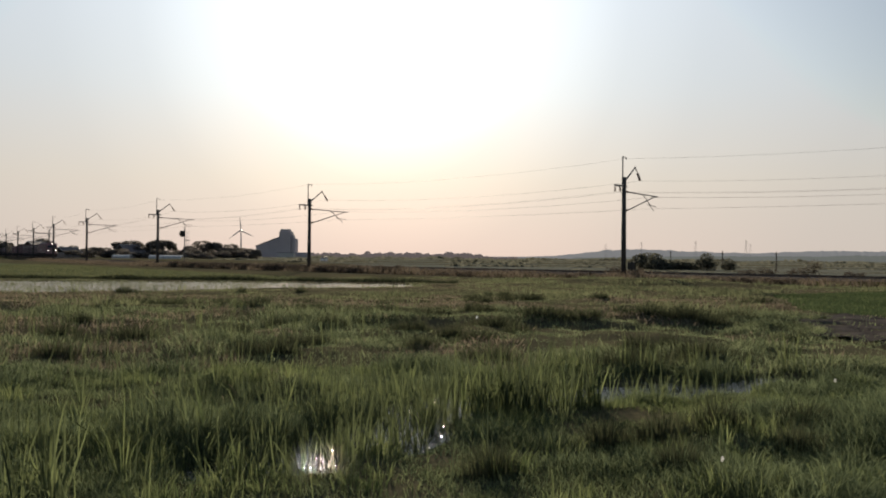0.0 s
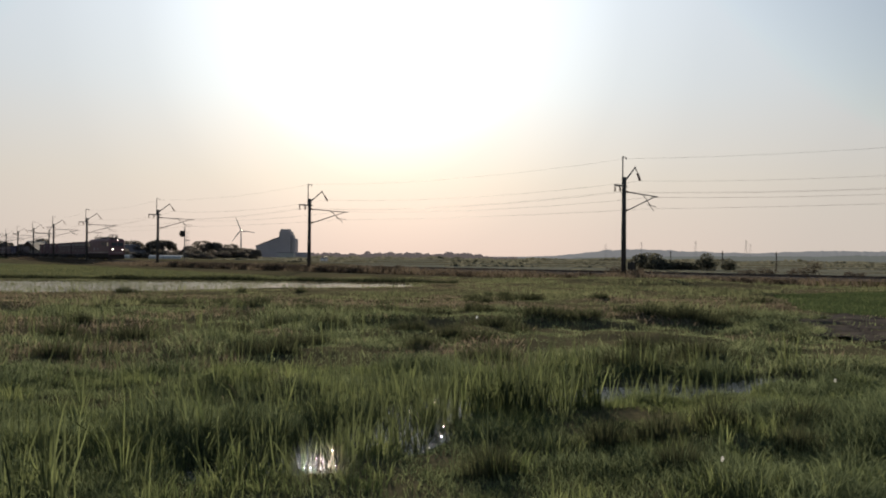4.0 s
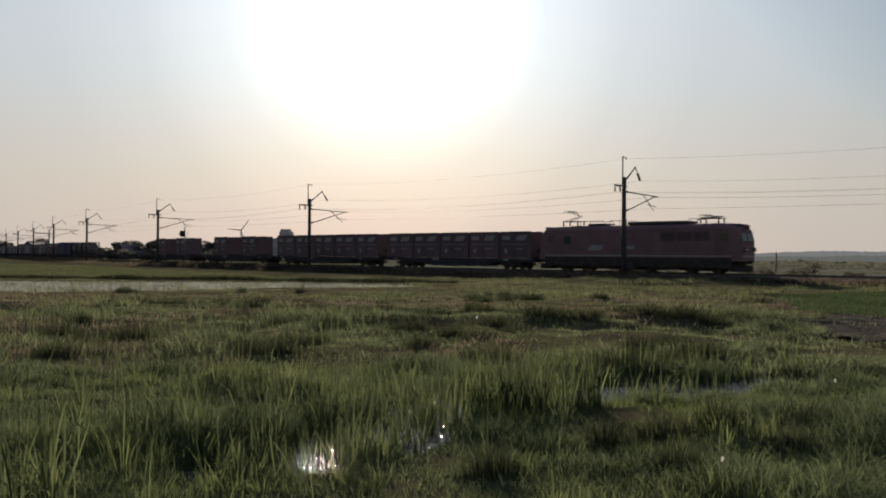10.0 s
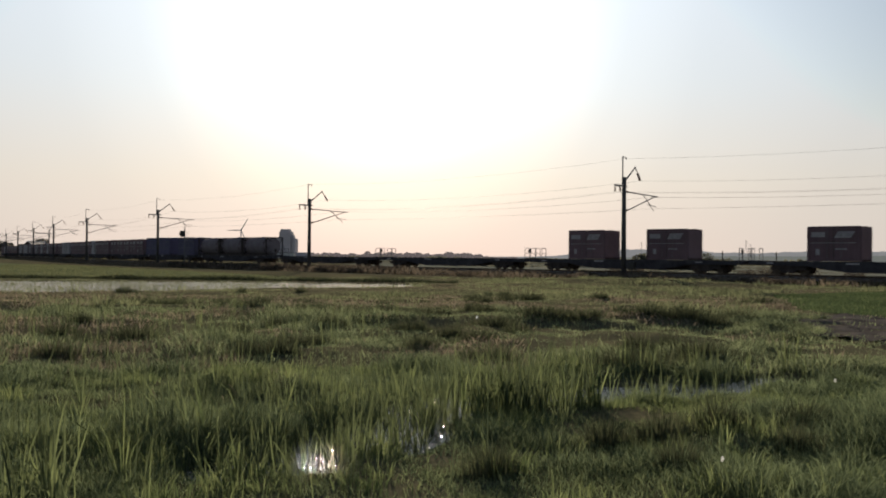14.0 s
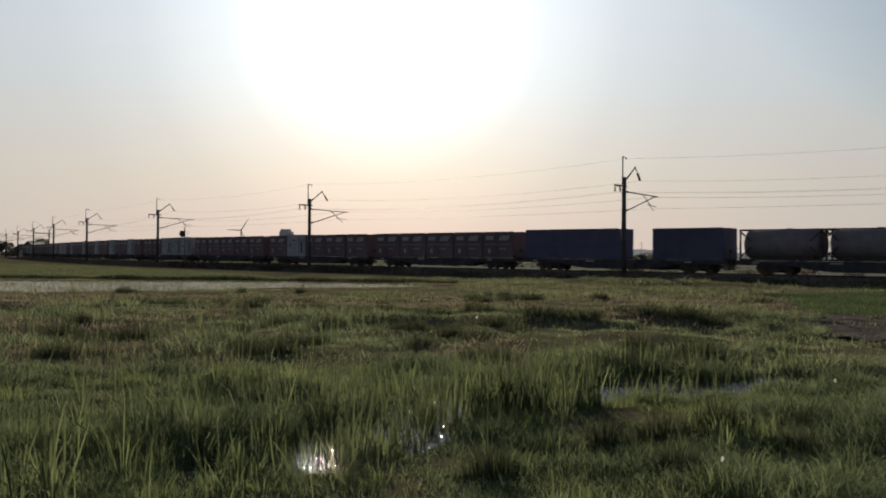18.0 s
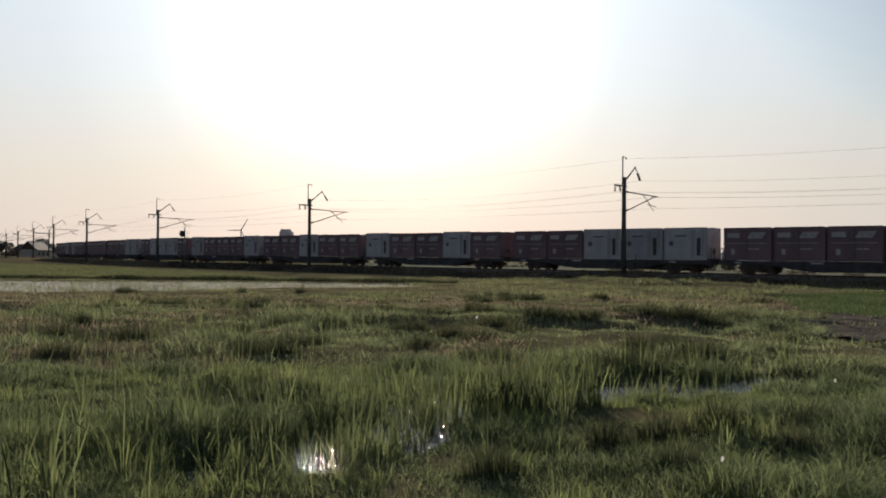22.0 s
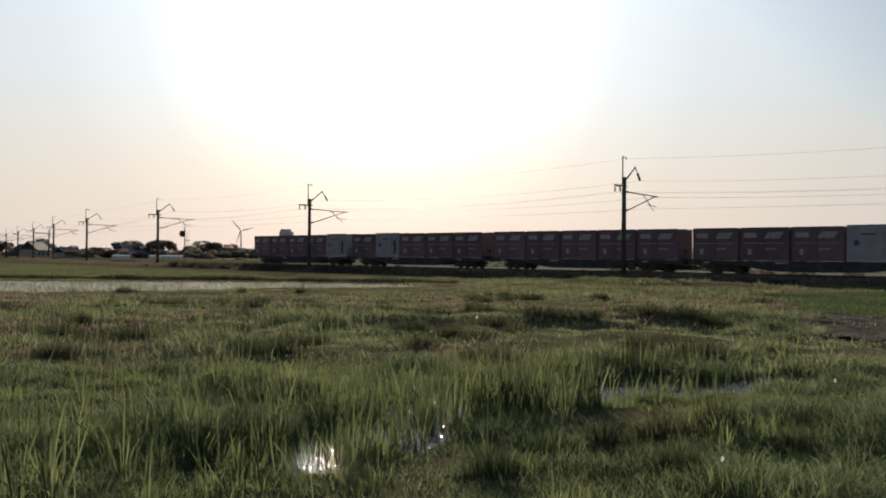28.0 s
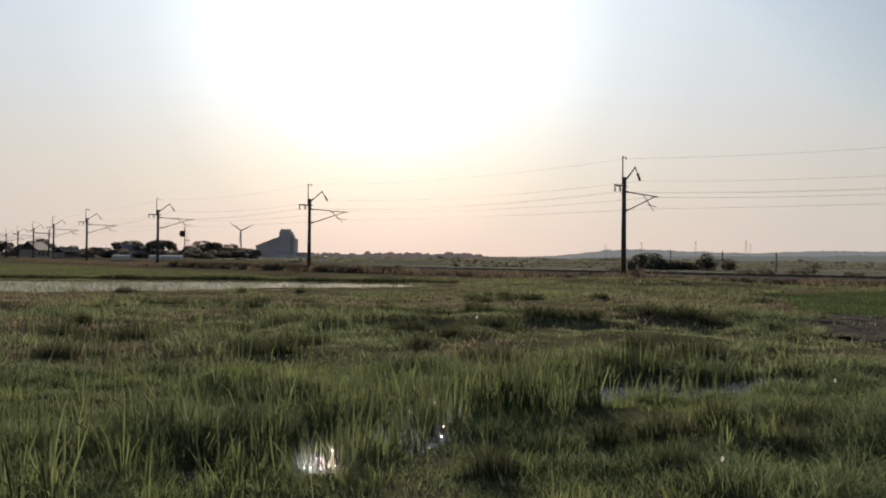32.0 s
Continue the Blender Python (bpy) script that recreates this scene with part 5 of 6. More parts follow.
def make_swallow():
    """A small bird: head to +x, wings hinged at the shoulders."""
    root = empty("bird", label="small dark swallow flying fast across the sky", category="bird")
    bm = bmesh.new()
    rings = []
    for x, r in ((0.085, 0.004), (0.07, 0.014), (0.05, 0.017), (0.03, 0.016), (0.0, 0.022), (-0.04, 0.018), (-0.075, 0.006)):
        rings.append([(x, r * math.cos(k * math.tau / 8), r * 0.85 * math.sin(k * math.tau / 8)) for k in range(8)])
    loft(bm, rings)
    part("body", bm, M_FEATHER, root, smooth=True)
    wings = []
    for side in (1, -1):
        bm = bmesh.new()
        line = ((0.0, 0.035, -0.035), (0.06, 0.045, -0.03), (0.12, 0.02, -0.03), (0.17, -0.03, -0.055))
        loft(bm, [[(a, side * y, 0.003), (b, side * y, 0.002), (b, side * y, -0.001), (a, side * y, -0.002)] for y, a, b in line])
        wing = part("wing", bm, M_FEATHER, root)
        wing.matrix_basis = pose(0, side * 0.015, 0.006)
        wings.append(wing)
    for side in (1, -1):
        part("tail_feather", prism(bmesh.new(), [(-0.07, -0.002), (-0.15, -0.002), (-0.15, 0.001), (-0.07, 0.002)], side * 0.012 - 0.005, side * 0.012 + 0.005), M_FEATHER, root)
    return root, wings


SWALLOW, WINGS = make_swallow()


# ---------------------------------------------------------------- grass, reeds and rice
def blades(x, y, z, h, width, lean, way, bend):
    """Blades of two tapering segments; arrays in, vertices and faces out."""
    n = len(x)
    face = np.random.RandomState(n).uniform(0, math.tau, n)
    sx, sy = np.cos(face) * width / 2, np.sin(face) * width / 2
    lx, ly = np.cos(way), np.sin(way)
    mid, tip = lean * 0.42, lean * (1 + bend)
    base = np.stack((x, y, z), -1)
    side = np.stack((sx, sy, np.zeros(n)), -1)
    m = base + np.stack((lx * mid * h, ly * mid * h, h * 0.58), -1)
    t = base + np.stack((lx * tip * h, ly * tip * h, h * (1 - 0.35 * np.minimum(tip, 1.2) ** 2)), -1)
    v = np.stack((base - side, base + side, m + side * 0.8, m - side * 0.8, t), 1).reshape(-1, 3)
    i = np.arange(n)[:, None] * 5
    return v, [i + np.array([[0, 1, 2, 3]]), i + np.array([[3, 2, 4]])]


def wedge(rs, n, r0, r1, half=31.0):
    """Even spots in the fan before the camera."""
    r = np.sqrt(rs.uniform(r0 * r0, r1 * r1, n))
    a = np.radians(rs.uniform(-half, half, n))
    return r * np.sin(a), r * np.cos(a)


def tufts(seed, n, r0, r1, per, spread, height, width, lean, keep, name, material, label, tall=None, half=31.0, inner=0.0):
    """Tufts of blades that fan out from their roots. keep: a 0..1 chance by place; tall: a factor on the height by place."""
    rs = np.random.RandomState(seed)
    x, y = wedge(rs, n, r0, r1, half)
    ok = (rs.rand(n) < keep(x, y)) & (np.abs(np.degrees(np.arctan2(x, y))) >= inner)
    x, y = x[ok], y[ok]
    size = 0.6 + 0.8 * rs.rand(len(x))
    if tall is not None:
        size = size * tall(x, y)
    x, y, size = np.repeat(x, per), np.repeat(y, per), np.repeat(size, per)
    k = len(x)
    dx, dy = rs.normal(0, spread, k), rs.normal(0, spread, k)
    bx, by = x + dx, y + dy
    z = ground_height(bx, by) - 0.02
    way = np.arctan2(dy, dx) + rs.normal(0, 0.6, k)
    ln = np.clip(lean * (0.4 + np.hypot(dx, dy) / spread * 0.5) + rs.normal(0, 0.08, k), 0.02, 1.0)
    h = height * size * rs.uniform(0.4, 1.2, k)
    v, f = blades(bx, by, z, h, width * rs.uniform(0.6, 1.3, k), ln, way, rs.uniform(0.1, 0.7, k))
    ob = new(name, mesh_from_arrays(name, v, f, material))
    tagged(ob, label, "grass", kind="stuff")


def open_meadow(x, y):
    """1 where meadow grass grows: off the water, the fields and the railway."""
    jx, jy = x + 1.6 * (lattice_noise(x, y, 1.1, 81) - 0.5), y + 2.4 * (lattice_noise(x, y, 1.1, 82) - 0.5)
    off = inside(POND, x, y) | inside(PADDY_L, x, y) | inside(PADDY_R, jx, jy) | inside(SOIL_R, jx, jy)
    d = track_distance(x, y)
    hollow = np.exp(-(((x - 2.25) / 0.8) ** 2 + ((y - 8.35) / 0.25) ** 2)) + np.exp(-(((x - 1.2) / 0.5) ** 2 + ((y - 7.6) / 0.15) ** 2))
    return np.where(off | (d > -4.0), 0.0, 1.0) * (1 - 0.3 * np.clip(hollow, 0, 1)) * np.clip(1 - 6 * (pool_depth(x, y) - 0.17), 0, 1)


def dry_patch(x, y):
    """1 in the brown patches of old grass."""
    brown = 0.9 * np.exp(-(((x - 10.0) / 3.0) ** 2 + ((y - 36.0) / 4.0) ** 2)) + 0.35 * np.exp(-(((x - 1.5) / 3.5) ** 2 + ((y - 34.0) / 3.5) ** 2)) + 0.6 * np.exp(-(((x - 0.6) / 1.2) ** 2 + ((y - 15.6) / 2.0) ** 2))
    return np.clip((brown + lattice_noise(x + 40, y, 5.0, 31) * 0.6 + lattice_noise(x, y, 1.9, 32) * 0.4 - 0.42) * 7, 0, 1) * np.clip(1 - np.clip((x - 5) / 3, 0, 1) * np.clip((29 - y) / 4, 0, 1), 0, 1)


def reed_place(x, y):
    """1 where tall reeds stand: in the pool's shallows, thickest between its two open ends."""
    p = pool_depth(x, y)
    belt = 0.5 * np.exp(-(((x - 0.7) / 1.0) ** 2 + ((y - 10.6) / 1.0) ** 2))
    shallows = 0.5 * np.clip((x + 1.9) / 0.8, 0.3, 1) * np.clip(lattice_noise(x, y, 0.6, 44) * 2 - 0.1, 0.15, 1) * np.clip(p * 6, 0, 1) * np.where(x > 1.7, 0.3 * np.clip(1.35 - 1.5 * p, 0, 1), 1 - 0.5 * p) * np.clip(lattice_noise(x, y, 0.17, 43) * 3.0 - 1.0, 0, 1)
    behind = 0.6 * np.exp(-(((x + 0.5) / 1.3) ** 2 + ((y - 9.6) / 0.7) ** 2))
    edge = 0.2 * np.exp(-(((x - 2.4) / 1.5) ** 2 + ((y - 13.0) / 0.6) ** 2))
    corner = 0.12 * np.exp(-(((x + 2.6) / 0.9) ** 2 + ((y - 7.6) / 1.6) ** 2))
    clump = np.clip(lattice_noise(x, y, 0.34, 41) * 3.2 - 1.35, 0, 1)
    return np.clip((belt + behind + edge + corner) * clump + shallows, 0, 1)


def before_pool(x, y):
    """1 on the low trodden edge between the camera and the open water."""
    return np.clip(np.exp(-(((x - 2.9) / 1.8) ** 2 + ((y - 9.75 - 0.5 * (x - 2.6)) / 0.6) ** 2)) + 0.85 * np.exp(-(((x + 0.75) / 0.8) ** 2 + ((y - 6.4) / 0.5) ** 2)), 0, 1)


def hummock(x, y):
    """Height of the sward: tall clumps and low hollows."""
    far = np.clip((y - 12) / 20, 0, 1)
    fine, broad = lattice_noise(x, y, 0.55, 51), lattice_noise(x, y, 1.5, 54)
    h = np.clip(3.3 * (fine * (1 - far) + broad * far) * lattice_noise(x, y, 2.1, 53) + 0.08, 0.28, 2.5) * (0.5 + 0.9 * lattice_noise(x, y, 5.0, 52))
    behind = np.exp(-(((x - 3.2) / 1.6) ** 2 + ((y - 13.2) / 0.9) ** 2))
    return h * (1 - 0.4 * behind) * (1 - 0.75 * before_pool(x, y)) * np.clip(1 - (y - 30) / 18, np.clip(0.3 + 0.12 * x, 0.3, 0.95), 1)


GREEN = "clumped green marsh grass with dark hollows"
tufts(1, 26000, 4.6, 13.5, 9, 0.05, 0.19, 0.008, 0.6, lambda x, y: open_meadow(x, y) * np.clip(0.35 + 0.6 * hummock(x, y), 0, 1), "meadow_grass_near", M_GRASS, GREEN, hummock)
tufts(8, 26000, 4.4, 13.5, 9, 0.06, 0.10, 0.007, 0.5, lambda x, y: open_meadow(x, y) * np.clip(lattice_noise(x, y, 0.42, 58) * 3.0 - 0.7, 0.05, 1), "turf_near", M_TURF, "short fine yellow-green turf between the taller tufts", lambda x, y: (0.5 + 1.0 * lattice_noise(x, y, 0.8, 57)) * (1 - 0.4 * before_pool(x, y)))
tufts(2, 26000, 13.0, 28.0, 8, 0.09, 0.19, 0.014, 0.7, lambda x, y: open_meadow(x, y) * (1 - 0.55 * dry_patch(x, y)) * np.clip(0.25 + 0.8 * hummock(x, y), 0, 1), "meadow_grass_middle", M_MIDGRASS, GREEN, hummock)
tufts(3, 26000, 27.0, 72.0, 7, 0.2, 0.18, 0.032, 0.5, lambda x, y: open_meadow(x, y) * (1 - 0.6 * dry_patch(x, y)), "meadow_grass_far", M_FARGRASS, GREEN, hummock)
OLD = "patches of brownish dry grass in the marsh"
tufts(4, 5000, 9.0, 16.0, 9, 0.06, 0.17, 0.007, 0.8, lambda x, y: open_meadow(x, y) * dry_patch(x, y) * np.clip((y - 9.5) / 3, 0, 1), "dry_grass_near", M_DRY, OLD)
tufts(5, 22000, 15.0, 60.0, 7, 0.16, 0.17, 0.026, 0.8, lambda x, y: open_meadow(x, y) * dry_patch(x, y), "dry_grass_far", M_DRY, OLD, lambda x, y: np.clip(1 - (y - 30) / 18, 0.3, 1))
tufts(6, 17000, 5.2, 14.0, 4, 0.06, 0.46, 0.011, 0.16, lambda x, y: reed_place(x, y), "reeds", M_REED, "upright green reeds standing in shallow water", lambda x, y: 0.45 + 1.05 * lattice_noise(x, y, 0.55, 46))
tufts(7, 900, 4.8, 26.0, 3, 0.05, 0.6, 0.011, 0.14, lambda x, y: open_meadow(x, y) * np.clip(0.25 - 0.2 * x, 0.08, 1), "tall_sedge", M_REED, "scattered tall stems of sedge above the meadow")


tufts(9, 9000, 4.6, 13.0, 9, 0.05, 0.20, 0.009, 0.35, lambda x, y: open_meadow(x, y) * np.clip(lattice_noise(x, y, 0.5, 59) * 5.0 - 3.1 + 2.2 * before_pool(x, y), 0, 1), "young_grass_clumps", M_YOUNG, "bright yellow-green clumps of young grass", lambda x, y: 1 - 0.5 * before_pool(x, y))


def long_blades(x, y, z, h, width, lean, way, droop):
    """Broad arching blades of four segments that taper to a point."""
    n = len(x)
    turn = np.random.RandomState(n + 1).uniform(0, math.pi, n)
    side = np.stack((np.cos(turn), np.sin(turn), np.zeros(n)), -1)
    run = np.stack((np.cos(way), np.sin(way), np.zeros(n)), -1)
    base = np.stack((x, y, z), -1)
    rows = []
    for f, w in ((0.0, 0.55), (0.3, 1.0), (0.6, 0.9), (0.83, 0.55)):
        c = base + run * (lean * f + droop * f ** 3)[:, None] * h[:, None] + np.array((0, 0, 1.0)) * (h * (f - 0.45 * droop * f ** 4))[:, None]
        rows += [c - side * (width * w / 2)[:, None], c + side * (width * w / 2)[:, None]]
    tip = base + run * ((lean + droop) * h)[:, None] + np.array((0, 0, 1.0)) * (h * (1 - 0.62 * droop))[:, None]
    v = np.stack(rows + [tip], 1).reshape(-1, 3)
    i = np.arange(n)[:, None] * 9
    quads = np.concatenate([i + np.array([[2 * k, 2 * k + 1, 2 * k + 3, 2 * k + 2]]) for k in range(3)])
    return v, [quads, i + np.array([[6, 7, 8]])]


# stands of tall reeds: centre, half breadths, clumps, height
STANDS = ((-2.8, 6.3, 0.50, 0.75, 7, 0.85), (-2.15, 7.9, 0.55, 0.45, 7, 0.78), (-1.35, 8.9, 0.80, 0.40, 15, 0.85), (-1.15, 7.45, 0.60, 0.45, 34, 0.50), (-0.65, 8.0, 0.50, 0.60, 36, 0.52), (-1.75, 7.2, 0.35, 0.35, 12, 0.5), (-0.15, 8.9, 0.35, 0.40, 9, 0.60), (-1.55, 6.95, 0.45, 0.25, 6, 0.50),
          (-0.15, 9.5, 0.75, 0.45, 28, 0.80), (0.85, 9.55, 0.62, 0.35, 34, 0.92), (1.55, 10.1, 0.28, 0.30, 12, 0.85), (2.3, 12.9, 1.05, 0.35, 22, 0.66), (2.75, 11.4, 0.25, 0.30, 5, 0.42), (3.3, 11.9, 0.22, 0.30, 5, 0.45), (4.1, 12.9, 0.6, 0.3, 9, 0.55),
          (4.1, 12.2, 0.40, 0.40, 5, 0.50), (5.35, 13.3, 0.25, 0.30, 5, 0.72), (-3.6, 9.2, 0.8, 0.9, 8, 0.62), (0.3, 11.6, 1.3, 0.6, 14, 0.60), (-2.2, 10.6, 1.2, 0.8, 12, 0.55), (1.9, 6.0, 0.9, 0.4, 5, 0.42), (3.1, 7.4, 0.8, 0.5, 6, 0.40))


def make_reed_stands():
    rs = np.random.RandomState(61)
    for name, material, label, share in (("reed_stand", M_REED, "tall broad-bladed green reeds in and beside the pool", 0.86), ("young_reed_stand", M_YOUNG, "bright young reed blades among the taller reeds", 0.14)):
        cols = []
        for cx, cy, rx, ry, clumps, tall in STANDS:
            for k in range(max(1, int(round(clumps * 0.95 * share)))):
                a, r = rs.uniform(0, math.tau), math.sqrt(rs.rand())
                px, py = cx + rx * r * math.cos(a), cy + ry * r * math.sin(a)
                n = rs.randint(4, 11)
                out = rs.uniform(0, math.tau, n)
                d = np.abs(rs.normal(0, 0.035, n))
                h = tall * rs.uniform(0.65, 1.15) * rs.uniform(0.45, 1.0, n)
                cols.append(np.stack((px + d * np.cos(out), py + d * np.sin(out), h, 0.018 * rs.uniform(0.5, 1.15, n) * (0.6 + 0.5 * tall), np.clip(rs.normal(0.14, 0.13, n), 0.0, 0.6), out, np.clip(rs.normal(0.12, 0.2, n), 0.0, 0.75)), -1))
        c = np.concatenate(cols)
        z = ground_height(c[:, 0], c[:, 1]) - 0.03
        v, f = long_blades(c[:, 0], c[:, 1], z, c[:, 2], c[:, 3], c[:, 4], c[:, 5], c[:, 6])
        tagged(new(name, mesh_from_arrays(name, v, f, material)), label, "reeds", kind="stuff")


make_reed_stands()
AROUND = "rough green grass round the edge of the marsh"
tufts(20, 9000, 0.5, 4.5, 8, 0.06, 0.10, 0.009, 0.6, lambda x, y: np.clip(lattice_noise(x, y, 0.5, 96) * 2.4 - 0.3, 0.15, 1), "trodden_grass", M_TURF, "short trodden grass on damp soil", half=180.0)
tufts(21, 16000, 4.4, 16.0, 7, 0.08, 0.18, 0.013, 0.6, lambda x, y: open_meadow(x, y) * np.clip(0.35 + 0.6 * hummock(x, y), 0, 1), "meadow_grass_around", M_GRASS, AROUND, None, 180.0, 30.5)


def make_rough_grass():
    """Sparse rough grass round the camera's stand and on the sides of the marsh."""
    rs = np.random.RandomState(19)
    n = 60000
    x, y = rs.uniform(-45, 14, n), rs.uniform(-22, 42, n)
    r, a = np.hypot(x, y), np.degrees(np.arctan2(x, y))
    ok = (r > 15.0) & (np.abs(a) > 30.5) & (open_meadow(x, y) > 0.5) & (rs.rand(n) < np.clip(lattice_noise(x, y, 2.0, 91) * 1.8 - 0.2, 0.1, 1))
    x, y = x[ok], y[ok]
    k = len(x)
    h = 0.24 * rs.uniform(0.5, 1.3, k)
    v, f = blades(x, y, ground_height(x, y) - 0.02, h, 0.05 * rs.uniform(0.5, 1.3, k), rs.uniform(0.1, 0.6, k), rs.uniform(0, math.tau, k), rs.uniform(0.1, 0.6, k))
    tagged(new("rough_grass", mesh_from_arrays("rough_grass", v, f, M_GRASS)), "sparse rough green grass on damp soil", "grass", kind="stuff")


make_rough_grass()


def make_rice():
    rs = np.random.RandomState(9)
    for name, poly, x0, x1, y0, y1, n, w, leaf in (("rice_plants_near", PADDY_R, 10, 40, 20, 48, 26000, 0.03, M_RICE_DEEP), ("rice_plants_far", PADDY_L, -60, -8, 60, 130, 26000, 0.07, M_RICE)):
        x, y = rs.uniform(x0, x1, n), rs.uniform(y0, y1, n)
        ok = inside(poly, x, y)
        x, y = x[ok], y[ok]
        k = len(x)
        v, f = blades(x, y, np.full(k, 0.04), rs.uniform(0.05, 0.11, k), w * rs.uniform(0.7, 1.3, k), np.full(k, 0.25), rs.uniform(0, math.tau, k), np.full(k, 0.3))
        tagged(new(name, mesh_from_arrays(name, v, f, leaf)), "short green rice plants", "rice", kind="stuff")


make_rice()


def make_pond_seedlings():
    """Thin young plants standing in the flooded field, sparser towards its open corner."""
    rs = np.random.RandomState(15)
    n = 15000
    x, y = rs.uniform(-44, -2, n), rs.uniform(38, 55.4, n)
    ok = inside(POND, x, y) & (rs.rand(n) < np.clip(-0.05 - x / 20, 0.06, 1) * np.clip(lattice_noise(x, y, 2.6, 67) * 1.6 - 0.1, 0.25, 1))
    x, y = x[ok], y[ok]
    k = len(x)
    v, f = blades(x, y, np.full(k, -0.04), rs.uniform(0.07, 0.17, k), rs.uniform(0.014, 0.03, k), rs.uniform(0.05, 0.4, k), rs.uniform(0, math.tau, k), np.full(k, 0.3))
    tagged(new("pond_seedlings", mesh_from_arrays("pond_seedlings", v, f, M_RICE)), "sparse young rice seedlings standing in shallow water", "rice", kind="stuff")


make_pond_seedlings()


def make_pond_reeds():
    """A ragged fringe of reeds along the near side of the pond, and weeds on the bank and the field edges."""
    rs = np.random.RandomState(12)
    xs, ys = [], []
    edge = POND[5:12]
    for (ax, ay), (bx, by) in zip(edge, edge[1:]):
        n = int(math.hypot(bx - ax, by - ay) * 170)
        t = rs.rand(n)
        xs.append(ax + (bx - ax) * t + rs.normal(0, 0.6, n))
        ys.append(ay + (by - ay) * t + rs.normal(-0.4, 0.7, n))
    x, y = np.concatenate(xs), np.concatenate(ys)
    ok = rs.rand(len(x)) < np.clip(lattice_noise(x, y, 1.1, 61) * 2.2 - 0.5, 0.05, 1)
    x, y = x[ok], y[ok]
    k = len(x)
    v, f = blades(x, y, np.full(k, -0.1), rs.uniform(0.10, 0.30, k) * (0.8 + 1.2 * np.clip(lattice_noise(x, y, 1.3, 62) * 3 - 1.4, 0, 1)) * np.where(x > -9, 0.5, 1.0), 0.035 * rs.uniform(0.6, 1.3, k), np.full(k, 0.2), rs.uniform(0, math.tau, k), np.full(k, 0.3))
    tagged(new("pond_reeds", mesh_from_arrays("pond_reeds", v, f, M_FARGRASS)), "ragged fringe of reeds along the pond", "reeds", kind="stuff")
    s = rs.uniform(-200, 60, 26000)
    off = -rs.uniform(2.4, 7.5, 26000)
    pts = np.array([tuple(beside(a, b, 0.0)) for a, b in zip(s, off)])
    z = np.interp(off, (-7.5, -5.6, -4.2, -2.9), (-0.05, -0.05, 0.03, 0.14))
    k = len(s)
    v, f = blades(pts[:, 0], pts[:, 1], z, rs.uniform(0.15, 0.6, k) * (0.5 + lattice_noise(s, off, 3.0, 71)) * np.where((s > -60) & (s < 38), 1.35, 1.0), 0.07 * rs.uniform(0.6, 1.3, k), np.full(k, 0.35), rs.uniform(0, math.tau, k), np.full(k, 0.4))
    tagged(new("bank_weeds", mesh_from_arrays("bank_weeds", v, f, M_BANKWEED)), "rough brown and green weeds on the railway bank", "weeds", kind="stuff")
    # the bund between the pond and the rice field
    x = rs.uniform(-60, 1, 14000)
    y = np.interp(x, (-60, -33, -25, -16, -9, 1), (58.8, 58.8, 59.6, 59.2, 58.6, 57.0)) + rs.normal(0, 0.35, 14000)
    v, f = blades(x, y, np.full(14000, -0.02), rs.uniform(0.12, 0.34, 14000) * (0.45 + 1.1 * lattice_noise(x, y, 2.2, 73)), 0.06 * rs.uniform(0.6, 1.3, 14000), np.full(14000, 0.35), rs.uniform(0, math.tau, 14000), np.full(14000, 0.4))
    tagged(new("bund_grass", mesh_from_arrays("bund_grass", v, f, M_RUSH)), "dark tufted grass on the field bund", "grass", kind="stuff")


make_pond_reeds()


# dark rush clumps and old bank growth across the marsh: place and breadth
RUSHES = ((-4.5, 17.3, 0.9), (-5.7, 16.2, 1.1), (-2.8, 14.8, 0.6), (-2.4, 16.5, 0.6), (-0.4, 16.1, 0.7), (2.6, 22.8, 1.2), (1.3, 21.2, 1.0), (5.5, 23.2, 1.1), (6.3, 22.9, 1.1), (7.0, 22.6, 1.0), (8.0, 23.5, 0.9),
          (-2.6, 24.7, 1.0), (-1.7, 25.3, 1.0), (-3.7, 25.5, 1.0), (-5.8, 26.8, 1.1), (-7.0, 28.1, 1.2), (-8.7, 27.8, 1.1), (-10.6, 29.1, 1.2), (-0.2, 25.0, 1.0), (1.0, 26.2, 0.9), (7.6, 18.9, 0.7),
          # clumps closer than 9 m put the near hollow's shade into dark growth
          (3.4, 13.5, 1.0), (2.7, 13.2, 0.8), (4.3, 14.4, 1.0), (3.5, 15.7, 0.8), (12.0, 33.1, 1.2), (3.3, 23.3, 1.0), (2.1, 8.15, 0.55), (2.65, 8.4, 0.5), (1.5, 7.95, 0.5), (3.15, 7.7, 0.45), (1.9, 6.9, 0.4), (3.6, 8.7, 0.55), (0.4, 6.9, 0.4), (-7.9, 17.9, 0.8), (-4.5, 28.5, 1.0), (3.5, 35.8, 1.2), (-6.1, 13.7, 0.6), (3.7, 22.4, 0.9))
scatter = random.Random(44)
RUSHES += tuple((scatter.uniform(-0.42, 0.3) * d, d, scatter.uniform(0.35, 0.9)) for d in (scatter.uniform(13, 40) for k in range(46)))


